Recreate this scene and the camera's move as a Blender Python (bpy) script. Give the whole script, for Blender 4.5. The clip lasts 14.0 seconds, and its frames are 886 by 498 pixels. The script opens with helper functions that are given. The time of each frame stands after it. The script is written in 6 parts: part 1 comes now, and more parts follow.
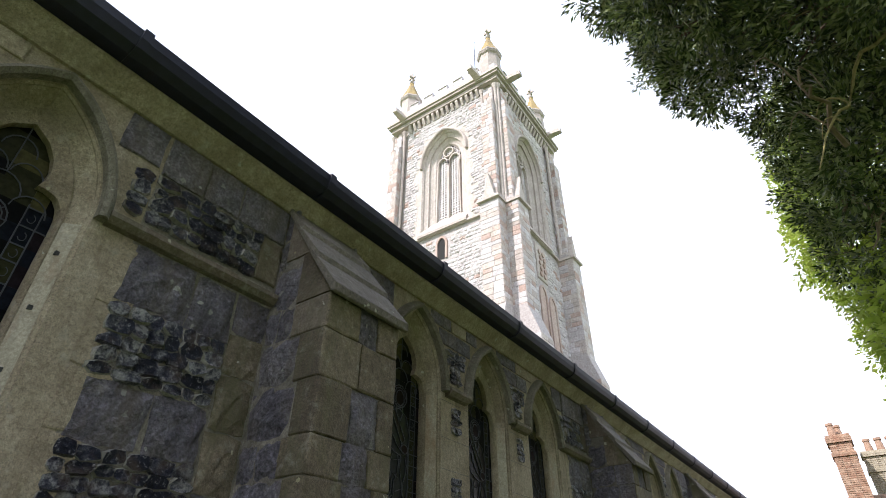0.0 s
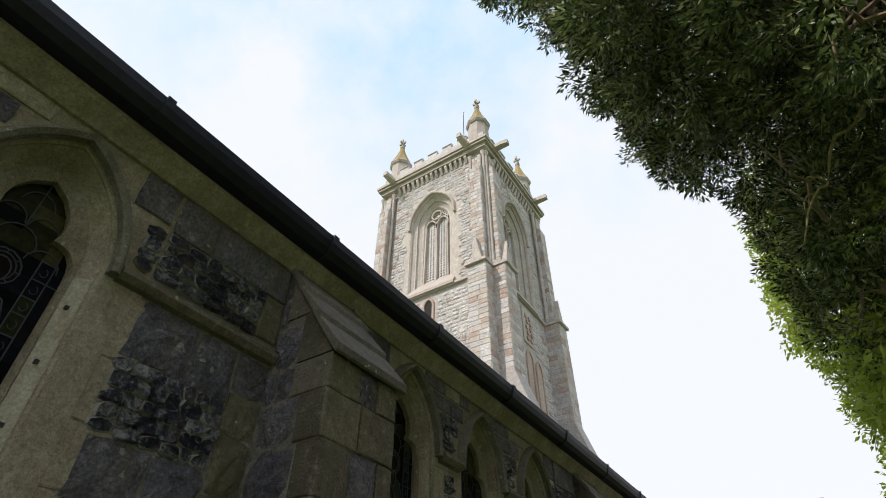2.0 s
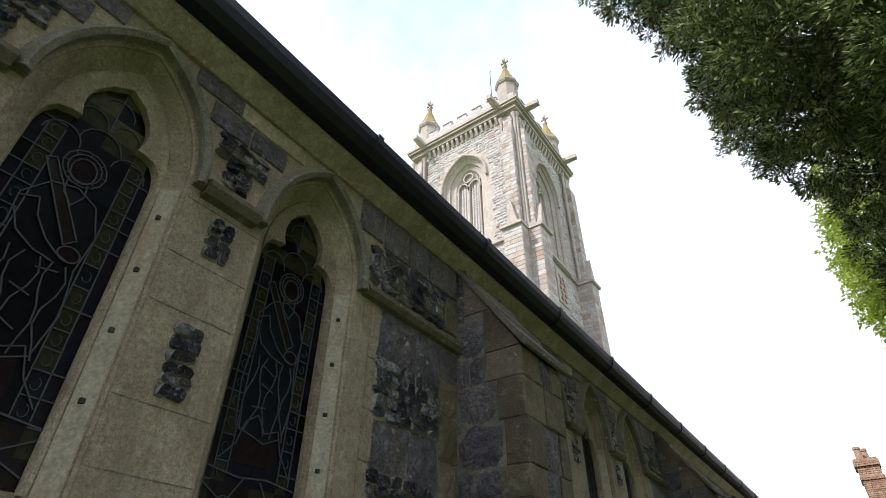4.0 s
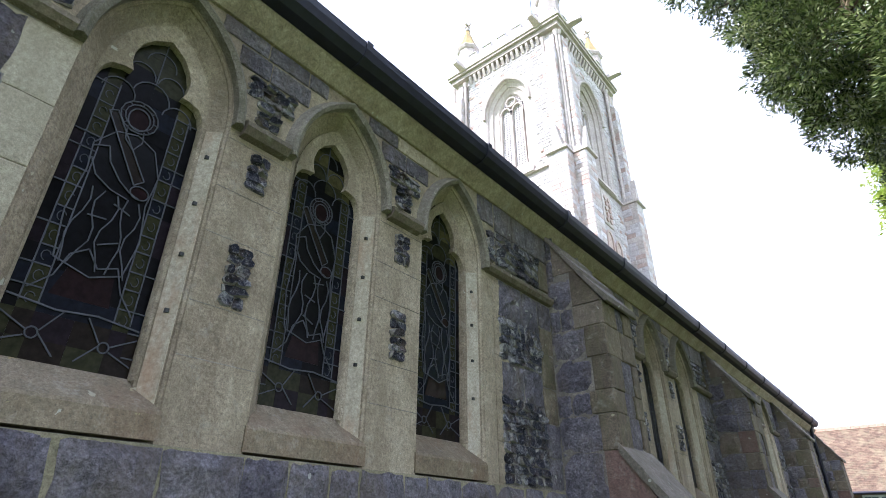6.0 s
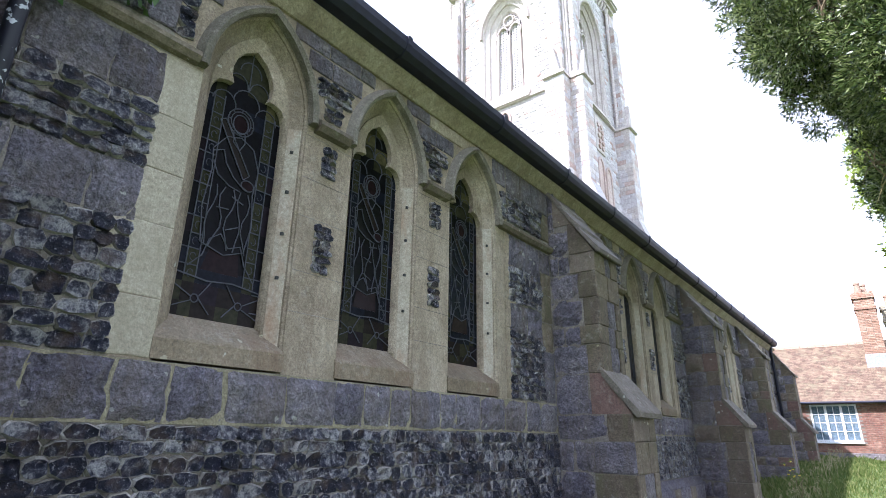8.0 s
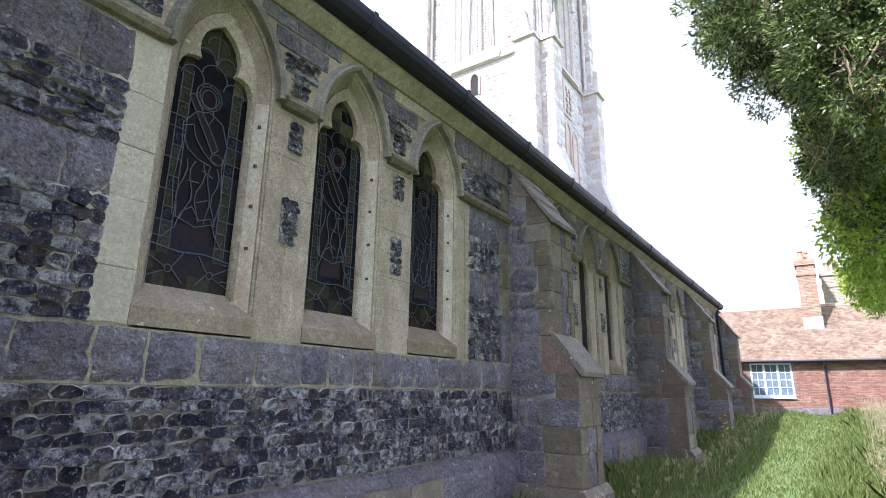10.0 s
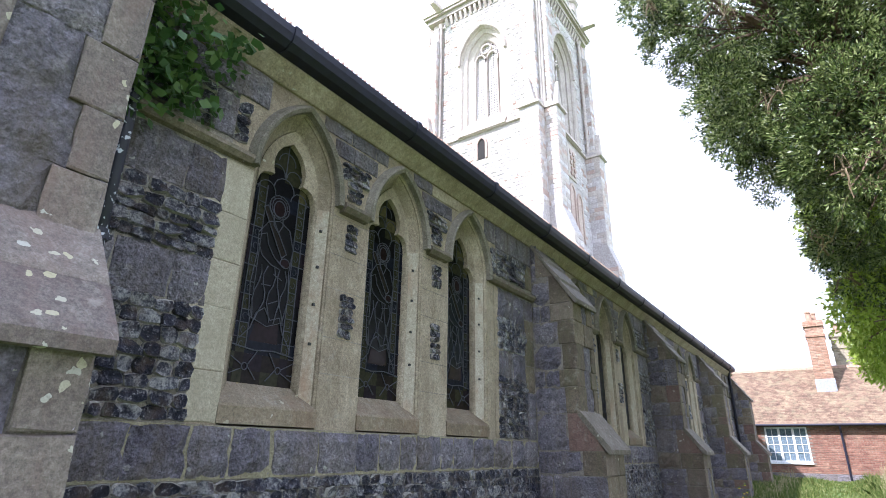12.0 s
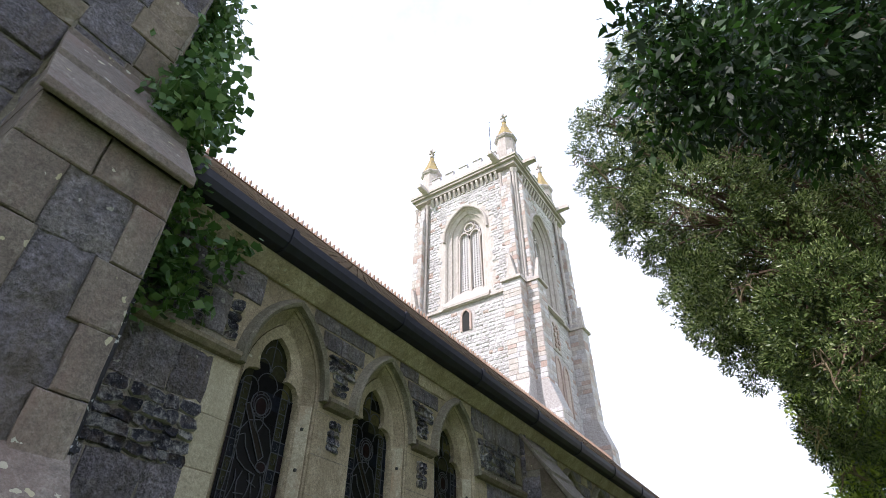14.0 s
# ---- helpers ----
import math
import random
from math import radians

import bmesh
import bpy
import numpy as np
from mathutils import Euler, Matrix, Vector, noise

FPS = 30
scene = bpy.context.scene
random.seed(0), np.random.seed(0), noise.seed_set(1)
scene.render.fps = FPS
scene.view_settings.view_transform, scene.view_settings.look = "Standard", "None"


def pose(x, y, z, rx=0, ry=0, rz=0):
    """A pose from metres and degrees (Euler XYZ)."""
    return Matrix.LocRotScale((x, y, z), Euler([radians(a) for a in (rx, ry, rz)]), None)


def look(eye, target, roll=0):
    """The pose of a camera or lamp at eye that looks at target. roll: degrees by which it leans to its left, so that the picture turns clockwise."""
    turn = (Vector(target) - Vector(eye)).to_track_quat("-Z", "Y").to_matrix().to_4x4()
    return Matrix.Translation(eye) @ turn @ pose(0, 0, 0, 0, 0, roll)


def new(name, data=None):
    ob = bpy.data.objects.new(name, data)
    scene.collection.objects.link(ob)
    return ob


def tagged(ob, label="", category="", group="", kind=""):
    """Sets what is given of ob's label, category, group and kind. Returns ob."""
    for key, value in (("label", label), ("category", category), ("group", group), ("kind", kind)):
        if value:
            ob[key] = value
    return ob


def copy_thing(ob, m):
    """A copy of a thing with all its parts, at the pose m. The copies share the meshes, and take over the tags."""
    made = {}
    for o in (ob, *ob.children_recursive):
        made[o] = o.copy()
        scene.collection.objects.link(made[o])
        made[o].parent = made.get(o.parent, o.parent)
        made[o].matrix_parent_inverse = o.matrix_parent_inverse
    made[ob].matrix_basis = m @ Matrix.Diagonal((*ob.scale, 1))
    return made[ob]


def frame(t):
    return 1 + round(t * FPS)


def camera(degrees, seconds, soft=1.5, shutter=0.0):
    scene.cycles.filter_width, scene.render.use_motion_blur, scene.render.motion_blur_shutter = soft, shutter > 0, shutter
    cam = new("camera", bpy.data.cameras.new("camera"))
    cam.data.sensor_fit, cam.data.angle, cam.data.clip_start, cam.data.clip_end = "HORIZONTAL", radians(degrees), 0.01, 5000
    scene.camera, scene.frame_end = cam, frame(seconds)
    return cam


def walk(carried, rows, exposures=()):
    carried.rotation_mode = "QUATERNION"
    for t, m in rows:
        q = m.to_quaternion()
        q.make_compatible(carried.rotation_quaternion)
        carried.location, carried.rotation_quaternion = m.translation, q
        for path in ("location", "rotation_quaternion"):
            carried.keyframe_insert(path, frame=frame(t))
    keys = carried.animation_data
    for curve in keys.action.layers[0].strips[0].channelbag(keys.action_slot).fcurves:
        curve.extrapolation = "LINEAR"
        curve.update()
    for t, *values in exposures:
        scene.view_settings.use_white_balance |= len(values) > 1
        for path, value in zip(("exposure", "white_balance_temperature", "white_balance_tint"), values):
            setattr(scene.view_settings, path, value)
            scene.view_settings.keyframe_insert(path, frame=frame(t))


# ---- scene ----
cam = camera(78.8, 14.0, 0.6)
METRES, EYE, SIDE, TURN = 6.5, 1.857, 3.40, 35.5
ROWS = [
    (0.0, 0.0, 0.0, 0.0, -0.2, 34.47, -0.29),
    (0.5, -0.0013, -0.0021, 0.0009, -0.88, 37.58, -0.27),
    (1.0, -0.0014, -0.002, 0.0003, -1.39, 39.58, -0.23),
    (1.5, -0.0051, -0.0044, -0.002, -1.84, 40.71, -0.24),
    (2.0, -0.0203, -0.0141, -0.0105, -2.15, 41.06, -0.28),
    (2.5, -0.0639, -0.0119, -0.0209, -2.22, 40.83, -0.43),
    (3.0, -0.1451, -0.0195, -0.0272, -2.16, 40.39, -0.63),
    (3.5, -0.1987, -0.0648, -0.0267, -1.41, 38.63, -0.63),
    (4.0, -0.2348, -0.1461, -0.0321, -0.1, 36.49, -0.37),
    (6.5, -0.3435, -0.4462, -0.0694, 5.12, 24.99, -0.39),
    (7.0, -0.3393, -0.5028, -0.068, 4.75, 21.8, -0.58),
    (7.5, -0.3537, -0.5348, -0.0635, 4.27, 19.68, -0.63),
    (8.0, -0.3894, -0.572, -0.0675, 2.92, 18.95, -0.85),
    (8.5, -0.3919, -0.594, -0.0674, 1.44, 17.6, -0.8),
    (11.0, -0.3882, -0.6469, -0.0517, -0.95, 14.28, -0.76),
    (11.5, -0.4067, -0.6695, -0.0378, -0.38, 16.63, -0.78),
    (12.0, -0.4409, -0.7126, -0.0273, -0.42, 20.38, -0.89),
    (12.5, -0.4463, -0.7294, -0.0177, -0.66, 24.56, -0.72),
    (13.0, -0.4469, -0.7338, -0.0084, -0.92, 29.54, -0.59),
    (13.5, -0.4483, -0.7351, 0.0006, -1.37, 34.26, -0.52),
    (14.0, -0.4466, -0.7369, 0.0045, -2.06, 38.1, -0.46),
]
EXPOSURES = [(0.0, 0.42, 6050, 19), (1.5, -0.22, 6250, 15), (3.0, -0.45, 6400, 13), (4.0, 0.0, 6150, 16), (6.5, 1.12, 5480, 22), (8.5, 1.22, 5440, 23), (11.0, 1.34, 5500, 23), (12.5, 0.95, 5620, 22), (14.0, 0.3, 5850, 20)]
walk(cam, [(t, pose(SIDE, 0, EYE, 0, 0, TURN) @ pose(METRES * x, METRES * y, METRES * z, 90 + pitch, roll, yaw)) for t, x, y, z, yaw, pitch, roll in ROWS], EXPOSURES)

# ---- world and sun ----
SUN_AZ, SUN_EL = radians(204), radians(48)   # compass-like angle from +y towards +x, height
world = bpy.data.worlds.new("sky")
scene.world = world
world.use_nodes = True
wn = world.node_tree.nodes
sky = wn.new("ShaderNodeTexSky")
sky.sky_type, sky.sun_disc = "NISHITA", False
sky.sun_elevation, sky.sun_rotation = SUN_EL, SUN_AZ
sky.air_density, sky.dust_density, sky.ozone_density = 1.2, 4.0, 1.0
wn["Background"].inputs["Strength"].default_value = 0.15
# thin bright cloud over most of the sky, opening to hazy blue overhead
wl = world.node_tree.links
way = wn.new("ShaderNodeTexCoord").outputs["Generated"]
puffs = wn.new("ShaderNodeTexNoise")
puffs.inputs["Scale"].default_value, puffs.inputs["Detail"].default_value, puffs.inputs["Roughness"].default_value = 2.6, 7.0, 0.6
wl.new(way, puffs.inputs["Vector"])
split = wn.new("ShaderNodeSeparateXYZ")
wl.new(way, split.inputs[0])
high = wn.new("ShaderNodeMapRange")
high.inputs["From Min"].default_value, high.inputs["From Max"].default_value = 0.62, 0.98
wl.new(split.outputs["Z"], high.inputs["Value"])
thin = wn.new("ShaderNodeMapRange")
thin.inputs["From Min"].default_value, thin.inputs["From Max"].default_value = 0.40, 0.62
wl.new(puffs.outputs["Fac"], thin.inputs["Value"])
clear = wn.new("ShaderNodeMath")
clear.operation = "MULTIPLY"
wl.new(high.outputs[0], clear.inputs[0])
wl.new(thin.outputs[0], clear.inputs[1])
cover = wn.new("ShaderNodeMapRange")
cover.inputs["To Min"].default_value, cover.inputs["To Max"].default_value = 0.96, 0.78
wl.new(clear.outputs[0], cover.inputs["Value"])
veil = wn.new("ShaderNodeMix")
veil.data_type = "RGBA"
wl.new(cover.outputs[0], veil.inputs["Factor"])
wl.new(sky.outputs[0], veil.inputs["A"])
white = wn.new("ShaderNodeMix")
white.data_type = "RGBA"
wl.new(clear.outputs[0], white.inputs["Factor"])
white.inputs["A"].default_value = (8.3, 8.6, 8.9, 1)
white.inputs["B"].default_value = (4.9, 8.0, 11.0, 1)
wl.new(white.outputs["Result"], veil.inputs["B"])
wl.new(veil.outputs["Result"], wn["Background"].inputs["Color"])
sun_data = bpy.data.lights.new("sun", "SUN")
sun_data.energy, sun_data.angle, sun_data.color = 5.0, radians(0.6), (1.0, 0.92, 0.81)
sun = new("sun", sun_data)
to_sun = Vector((math.sin(SUN_AZ) * math.cos(SUN_EL), math.cos(SUN_AZ) * math.cos(SUN_EL), math.sin(SUN_EL)))
sun.matrix_world = look(to_sun * 60, (0, 0, 0))


# ---- materials ----
def mat_base(name):
    m = bpy.data.materials.new(name)
    m.use_nodes = True
    nt = m.node_tree
    return m, nt, nt.nodes["Principled BSDF"]


def nd(nt, kind, **sets):
    n = nt.nodes.new(kind)
    for k, v in sets.items():
        n.inputs[k].default_value = v
    return n


def ramp(nt, src, stops):
    r = nt.nodes.new("ShaderNodeValToRGB")
    els = r.color_ramp.elements
    while len(els) < len(stops):
        els.new(0.5)
    for e, (p, c) in zip(els, stops):
        e.position, e.color = p, (*c, 1)
    nt.links.new(src, r.inputs[0])
    return r.outputs[0]


def mixc(nt, fac, a, b, kind="MIX"):
    n = nt.nodes.new("ShaderNodeMix")
    n.data_type, n.blend_type = "RGBA", kind
    for sock, v in ((n.inputs["Factor"], fac), (n.inputs["A"], a), (n.inputs["B"], b)):
        if isinstance(v, bpy.types.NodeSocket):
            nt.links.new(v, sock)
        elif isinstance(v, (int, float)):
            sock.default_value = v
        else:
            sock.default_value = (*v, 1)
    return n.outputs["Result"]


def maths(nt, op, a, b=0.0):
    n = nt.nodes.new("ShaderNodeMath")
    n.operation = op
    for sock, v in zip(n.inputs, (a, b)):
        if isinstance(v, bpy.types.NodeSocket):
            nt.links.new(v, sock)
        else:
            sock.default_value = v
    return n.outputs[0]


def tex_noise(nt, coord, scale, detail=6.0, rough=0.6, offset=None):
    n = nd(nt, "ShaderNodeTexNoise", Scale=scale, Detail=detail, Roughness=rough)
    nt.links.new(coord, n.inputs["Vector"])
    return n.outputs["Fac"]


def piece_random(nt):
    """One number per piece, whether it is an object or an island of a joined mesh."""
    a, b = nt.nodes.new("ShaderNodeObjectInfo").outputs["Random"], nt.nodes.new("ShaderNodeNewGeometry").outputs["Random Per Island"]
    return maths(nt, "FRACT", maths(nt, "ADD", maths(nt, "MULTIPLY", a, 7.31), b))


def world_coord(nt):
    return nt.nodes.new("ShaderNodeNewGeometry").outputs["Position"]


def bump(nt, bsdf, height, strength, distance):
    b = nd(nt, "ShaderNodeBump", Strength=strength, Distance=distance)
    nt.links.new(height, b.inputs["Height"])
    nt.links.new(b.outputs[0], bsdf.inputs["Normal"])


def stone_mat(name, stops, grain=30.0, rough=0.85, relief=0.006, lichen=None, stain=None, stain_amount=0.5, coarse=3.0, spots=None, grit_scale=3.2, grit_span=(0.78, 1.18), growths=0.84, mottle=(0.78, 1.2)):
    """Weathered stone: a colour per piece, blotches, fine grain, growths of lichen or soot, and relief shading put into
    the colour as grit and mottle.
    """
    m, nt, bsdf = mat_base(name)
    co = world_coord(nt)
    per = piece_random(nt)
    blot = tex_noise(nt, co, coarse, 8, 0.65)
    fine = tex_noise(nt, co, grain, 8, 0.7)
    mixv = maths(nt, "ADD", maths(nt, "MULTIPLY", per, 0.45), maths(nt, "MULTIPLY", ramp_fac(nt, blot, 0.3, 0.7), 0.55))
    col = ramp(nt, mixv, stops)
    col = mixc(nt, ramp_fac(nt, fine, 0.36, 0.64), mixc(nt, 1.0, col, (0.62, 0.60, 0.58), "MULTIPLY"), col)
    # grit also paints the small crevices dark and their edges light
    grit = tex_noise(nt, co, grain * grit_scale, 5, 0.7)
    span = nd(nt, "ShaderNodeMapRange")
    for key, val in (("From Min", 0.36), ("From Max", 0.64), ("To Min", grit_span[0]), ("To Max", grit_span[1])):
        span.inputs[key].default_value = val
    nt.links.new(grit, span.inputs["Value"])
    col = mixc(nt, 1.0, col, span.outputs[0], "MULTIPLY")
    # mottle colours in the relief shading that the bump shows too weakly
    mott = nd(nt, "ShaderNodeMapRange")
    for key, val in (("From Min", 0.34), ("From Max", 0.66), ("To Min", mottle[0]), ("To Max", mottle[1])):
        mott.inputs[key].default_value = val
    nt.links.new(tex_noise(nt, co, grain * 0.42, 9, 0.78), mott.inputs["Value"])
    col = mixc(nt, 1.0, col, mott.outputs[0], "MULTIPLY")
    if stain:
        run = nt.nodes.new("ShaderNodeVectorMath")
        run.operation = "MULTIPLY"
        nt.links.new(co, run.inputs[0])
        run.inputs[1].default_value = (3.0, 3.0, 0.9)
        wide = tex_noise(nt, run.outputs[0], 1.0, 9, 0.72)
        fac = maths(nt, "MULTIPLY", ramp_fac(nt, wide, 0.48, 0.64), stain_amount)
        col = mixc(nt, fac, col, stain)
    if lichen:
        v = nd(nt, "ShaderNodeTexVoronoi", Scale=13.0)
        warp = nd(nt, "ShaderNodeTexNoise", Scale=18.0, Detail=4.0)
        nt.links.new(co, warp.inputs["Vector"])
        shift = nt.nodes.new("ShaderNodeVectorMath")
        shift.operation = "MULTIPLY_ADD"
        nt.links.new(warp.outputs["Color"], shift.inputs[0])
        shift.inputs[1].default_value = (0.08, 0.08, 0.08)
        nt.links.new(co, shift.inputs[2])
        nt.links.new(shift.outputs[0], v.inputs["Vector"])
        spot = maths(nt, "LESS_THAN", v.outputs["Distance"], 0.26)
        some = maths(nt, "GREATER_THAN", tex_noise(nt, co, 2.3, 4, 0.6), 0.53)
        few = nt.nodes.new("ShaderNodeSeparateColor")
        nt.links.new(v.outputs["Color"], few.inputs[0])
        pick = maths(nt, "GREATER_THAN", few.outputs[0], growths)
        growth = mixc(nt, few.outputs[1], lichen, (0.5, 0.5, 0.44))
        col = mixc(nt, maths(nt, "MULTIPLY", maths(nt, "MULTIPLY", spot, some), maths(nt, "MULTIPLY", pick, 0.75)), col, growth)
    bsdf.inputs["Roughness"].default_value = rough
    if spots:
        pit = tex_noise(nt, co, 85, 3, 0.5)
        col = mixc(nt, maths(nt, "MULTIPLY", ramp_fac(nt, pit, 0.58, 0.66), spots), col, (0.06, 0.055, 0.045))
        pale = tex_noise(nt, co, 7, 7, 0.75)
        col = mixc(nt, maths(nt, "MULTIPLY", ramp_fac(nt, pale, 0.56, 0.68), 0.35), col, (0.42, 0.40, 0.34))
    h = maths(nt, "ADD", maths(nt, "MULTIPLY", fine, 0.5), maths(nt, "MULTIPLY", tex_noise(nt, co, grain * 0.25, 6, 0.6), 1.0))
    nt.links.new(col, bsdf.inputs["Base Color"])
    bump(nt, bsdf, h, 0.9, relief)
    return m


def ramp_fac(nt, src, lo, hi):
    n = nd(nt, "ShaderNodeMapRange")
    n.inputs["From Min"].default_value, n.inputs["From Max"].default_value = lo, hi
    nt.links.new(src, n.inputs["Value"])
    return n.outputs[0]


GREY = stone_mat("grey_sandstone", [(0.1, (0.128, 0.116, 0.148)), (0.4, (0.19, 0.175, 0.212)), (0.65, (0.25, 0.232, 0.262)), (0.95, (0.345, 0.312, 0.312))], 26, 0.85, 0.11, (0.38, 0.37, 0.33), (0.155, 0.122, 0.095), 0.6, 2.2, 0.2, 1.7, (0.6, 1.34), mottle=(0.6, 1.38))
TAN = stone_mat("weathered_limestone", [(0.1, (0.25, 0.20, 0.138)), (0.4, (0.365, 0.302, 0.215)), (0.65, (0.465, 0.395, 0.288)), (0.9, (0.555, 0.485, 0.365))], 45, 0.88, 0.014, (0.44, 0.40, 0.26), (0.21, 0.172, 0.115), 0.65, 2.6, 0.35, 3.2, (0.78, 1.18), mottle=(0.72, 1.26))
JAMB = stone_mat("pale_rust_streaked_jamb", [(0.1, (0.40, 0.355, 0.26)), (0.5, (0.49, 0.44, 0.335)), (0.9, (0.57, 0.525, 0.42))], 50, 0.85, 0.004, None, (0.30, 0.15, 0.07), 0.55, 3.0, 0.08, 3.2, (0.9, 1.08))
PALE = stone_mat("new_limestone", [(0.1, (0.36, 0.325, 0.235)), (0.5, (0.465, 0.42, 0.315)), (0.9, (0.55, 0.505, 0.39))], 70, 0.85, 0.005, None, (0.28, 0.25, 0.175), 0.5, 1.6)
OLIVE = stone_mat("mossy_brown_ashlar", [(0.1, (0.105, 0.08, 0.058)), (0.5, (0.172, 0.138, 0.096)), (0.9, (0.275, 0.225, 0.16))], 40, 0.9, 0.014, (0.42, 0.38, 0.22), (0.115, 0.11, 0.055), 0.7, 2.4, 0.35, 2.6, (0.66, 1.3), growths=0.86, mottle=(0.62, 1.36))
RED = stone_mat("red_sandstone", [(0.0, (0.13, 0.075, 0.065)), (0.5, (0.19, 0.115, 0.095)), (1.0, (0.25, 0.165, 0.13))], 40, 0.88, 0.012, (0.40, 0.37, 0.25), (0.14, 0.12, 0.085), 0.6, 3.0, 0.5)
BROWN = stone_mat("brown_sandstone", [(0.1, (0.135, 0.105, 0.082)), (0.5, (0.205, 0.164, 0.126)), (0.9, (0.29, 0.24, 0.18))], 45, 0.88, 0.012, (0.45, 0.40, 0.22), (0.11, 0.105, 0.06), 0.6, 3.0, 0.25, growths=0.76)
HOOD = stone_mat("rough_dripstone", [(0.1, (0.17, 0.15, 0.115)), (0.5, (0.25, 0.225, 0.175)), (0.9, (0.34, 0.31, 0.25))], 60, 0.92, 0.02, (0.42, 0.40, 0.30), (0.10, 0.095, 0.06), 0.7, 5.0, 0.5)
SILL = stone_mat("ochre_sill_stone", [(0.1, (0.16, 0.122, 0.08)), (0.5, (0.235, 0.188, 0.122)), (0.9, (0.31, 0.258, 0.18))], 50, 0.85, 0.008, (0.30, 0.24, 0.08), (0.16, 0.085, 0.045), 0.45, 2.6, 0.4)
MORTAR = stone_mat("lime_mortar", [(0.1, (0.16, 0.145, 0.122)), (0.5, (0.255, 0.23, 0.195)), (0.9, (0.38, 0.345, 0.29))], 45, 0.95, 0.02, None, (0.12, 0.11, 0.085), 0.5)
MAUVE = stone_mat("mauve_brown_sandstone", [(0.1, (0.14, 0.112, 0.10)), (0.5, (0.20, 0.168, 0.148)), (0.9, (0.285, 0.245, 0.205))], 40, 0.88, 0.012, (0.50, 0.46, 0.28), (0.19, 0.12, 0.10), 0.5, 2.0, 0.2, 2.6, (0.76, 1.2), growths=0.55)
POINTING = stone_mat("pale_lime_pointing", [(0.1, (0.26, 0.235, 0.15)), (0.5, (0.38, 0.345, 0.235)), (0.9, (0.48, 0.44, 0.32))], 60, 0.95, 0.01, None, (0.15, 0.14, 0.09), 0.5)
CAP = stone_mat("worn_capstone", [(0.1, (0.14, 0.118, 0.095)), (0.5, (0.205, 0.178, 0.145)), (0.9, (0.285, 0.25, 0.205))], 45, 0.92, 0.016, (0.40, 0.38, 0.28), (0.10, 0.095, 0.06), 0.6, 4.0, 0.4, 2.6, (0.7, 1.25))
TOWER = stone_mat("tower_limestone", [(0.1, (0.50, 0.475, 0.475)), (0.4, (0.62, 0.60, 0.60)), (0.7, (0.71, 0.69, 0.69)), (0.95, (0.78, 0.76, 0.755))], 9, 0.9, 0.04, None, (0.46, 0.42, 0.39), 0.45, 0.8, mottle=(0.9, 1.06))
TOWER_DRESS = stone_mat("tower_dressings", [(0.1, (0.46, 0.41, 0.375)), (0.5, (0.59, 0.535, 0.49)), (0.9, (0.69, 0.64, 0.59))], 9, 0.9, 0.02, None, (0.36, 0.32, 0.27), 0.55, 0.7, mottle=(0.9, 1.06))
TOWER_PINK = stone_mat("tower_pink_quoins", [(0.1, (0.43, 0.31, 0.26)), (0.5, (0.54, 0.42, 0.36)), (0.9, (0.63, 0.55, 0.48))], 9, 0.9, 0.025, None, (0.34, 0.28, 0.25), 0.4, 0.7, mottle=(0.9, 1.06))
TOWER_MORTAR = stone_mat("tower_mortar", [(0.0, (0.47, 0.44, 0.43)), (1.0, (0.60, 0.57, 0.55))], 9, 0.95, 0.01, mottle=(0.9, 1.06))
GOLD_LICHEN = stone_mat("lichened_cap_stone", [(0.1, (0.27, 0.22, 0.14)), (0.4, (0.40, 0.30, 0.11)), (0.65, (0.37, 0.31, 0.19)), (0.95, (0.46, 0.42, 0.34))], 7, 0.9, 0.02, None, None, 0, 1.6)


def flint_mat():
    """Knapped flint: each stone its own grey, from blue-black to milky, with broad conchoidal mottling, pale veins and rusty stains."""
    m, nt, bsdf = mat_base("knapped_flint")
    co = world_coord(nt)
    per = piece_random(nt)
    big, small = tex_noise(nt, co, 19, 5, 0.65), tex_noise(nt, co, 80, 8, 0.8)
    v = maths(nt, "ADD", maths(nt, "MULTIPLY", per, 0.5), maths(nt, "ADD", maths(nt, "MULTIPLY", big, 1.7), maths(nt, "MULTIPLY", small, 1.0)))
    v = maths(nt, "SUBTRACT", v, 1.145)
    col = ramp(nt, v, [(0.2, (0.010, 0.011, 0.024)), (0.42, (0.028, 0.030, 0.055)), (0.52, (0.078, 0.079, 0.108)), (0.63, (0.17, 0.168, 0.19)), (0.74, (0.33, 0.325, 0.335)), (0.95, (0.50, 0.49, 0.47))])
    vein = tex_noise(nt, co, 38, 7, 0.75)
    col = mixc(nt, maths(nt, "MULTIPLY", ramp_fac(nt, vein, 0.585, 0.605), 0.75), col, (0.46, 0.455, 0.45))
    rust = tex_noise(nt, co, 7, 5, 0.6)
    col = mixc(nt, maths(nt, "MULTIPLY", ramp_fac(nt, rust, 0.5, 0.66), 0.6), col, (0.15, 0.105, 0.075))
    nt.links.new(col, bsdf.inputs["Base Color"])
    bsdf.inputs["Roughness"].default_value = 0.3
    bump(nt, bsdf, maths(nt, "ADD", big, maths(nt, "MULTIPLY", small, 0.6)), 1.0, 0.06)
    return m


FLINT = flint_mat()
CORTEX = stone_mat("flint_cortex", [(0.1, (0.20, 0.185, 0.16)), (0.5, (0.33, 0.315, 0.285)), (0.9, (0.48, 0.46, 0.43))], 60, 0.8, 0.006, None, (0.10, 0.085, 0.065), 0.5, 9.0)


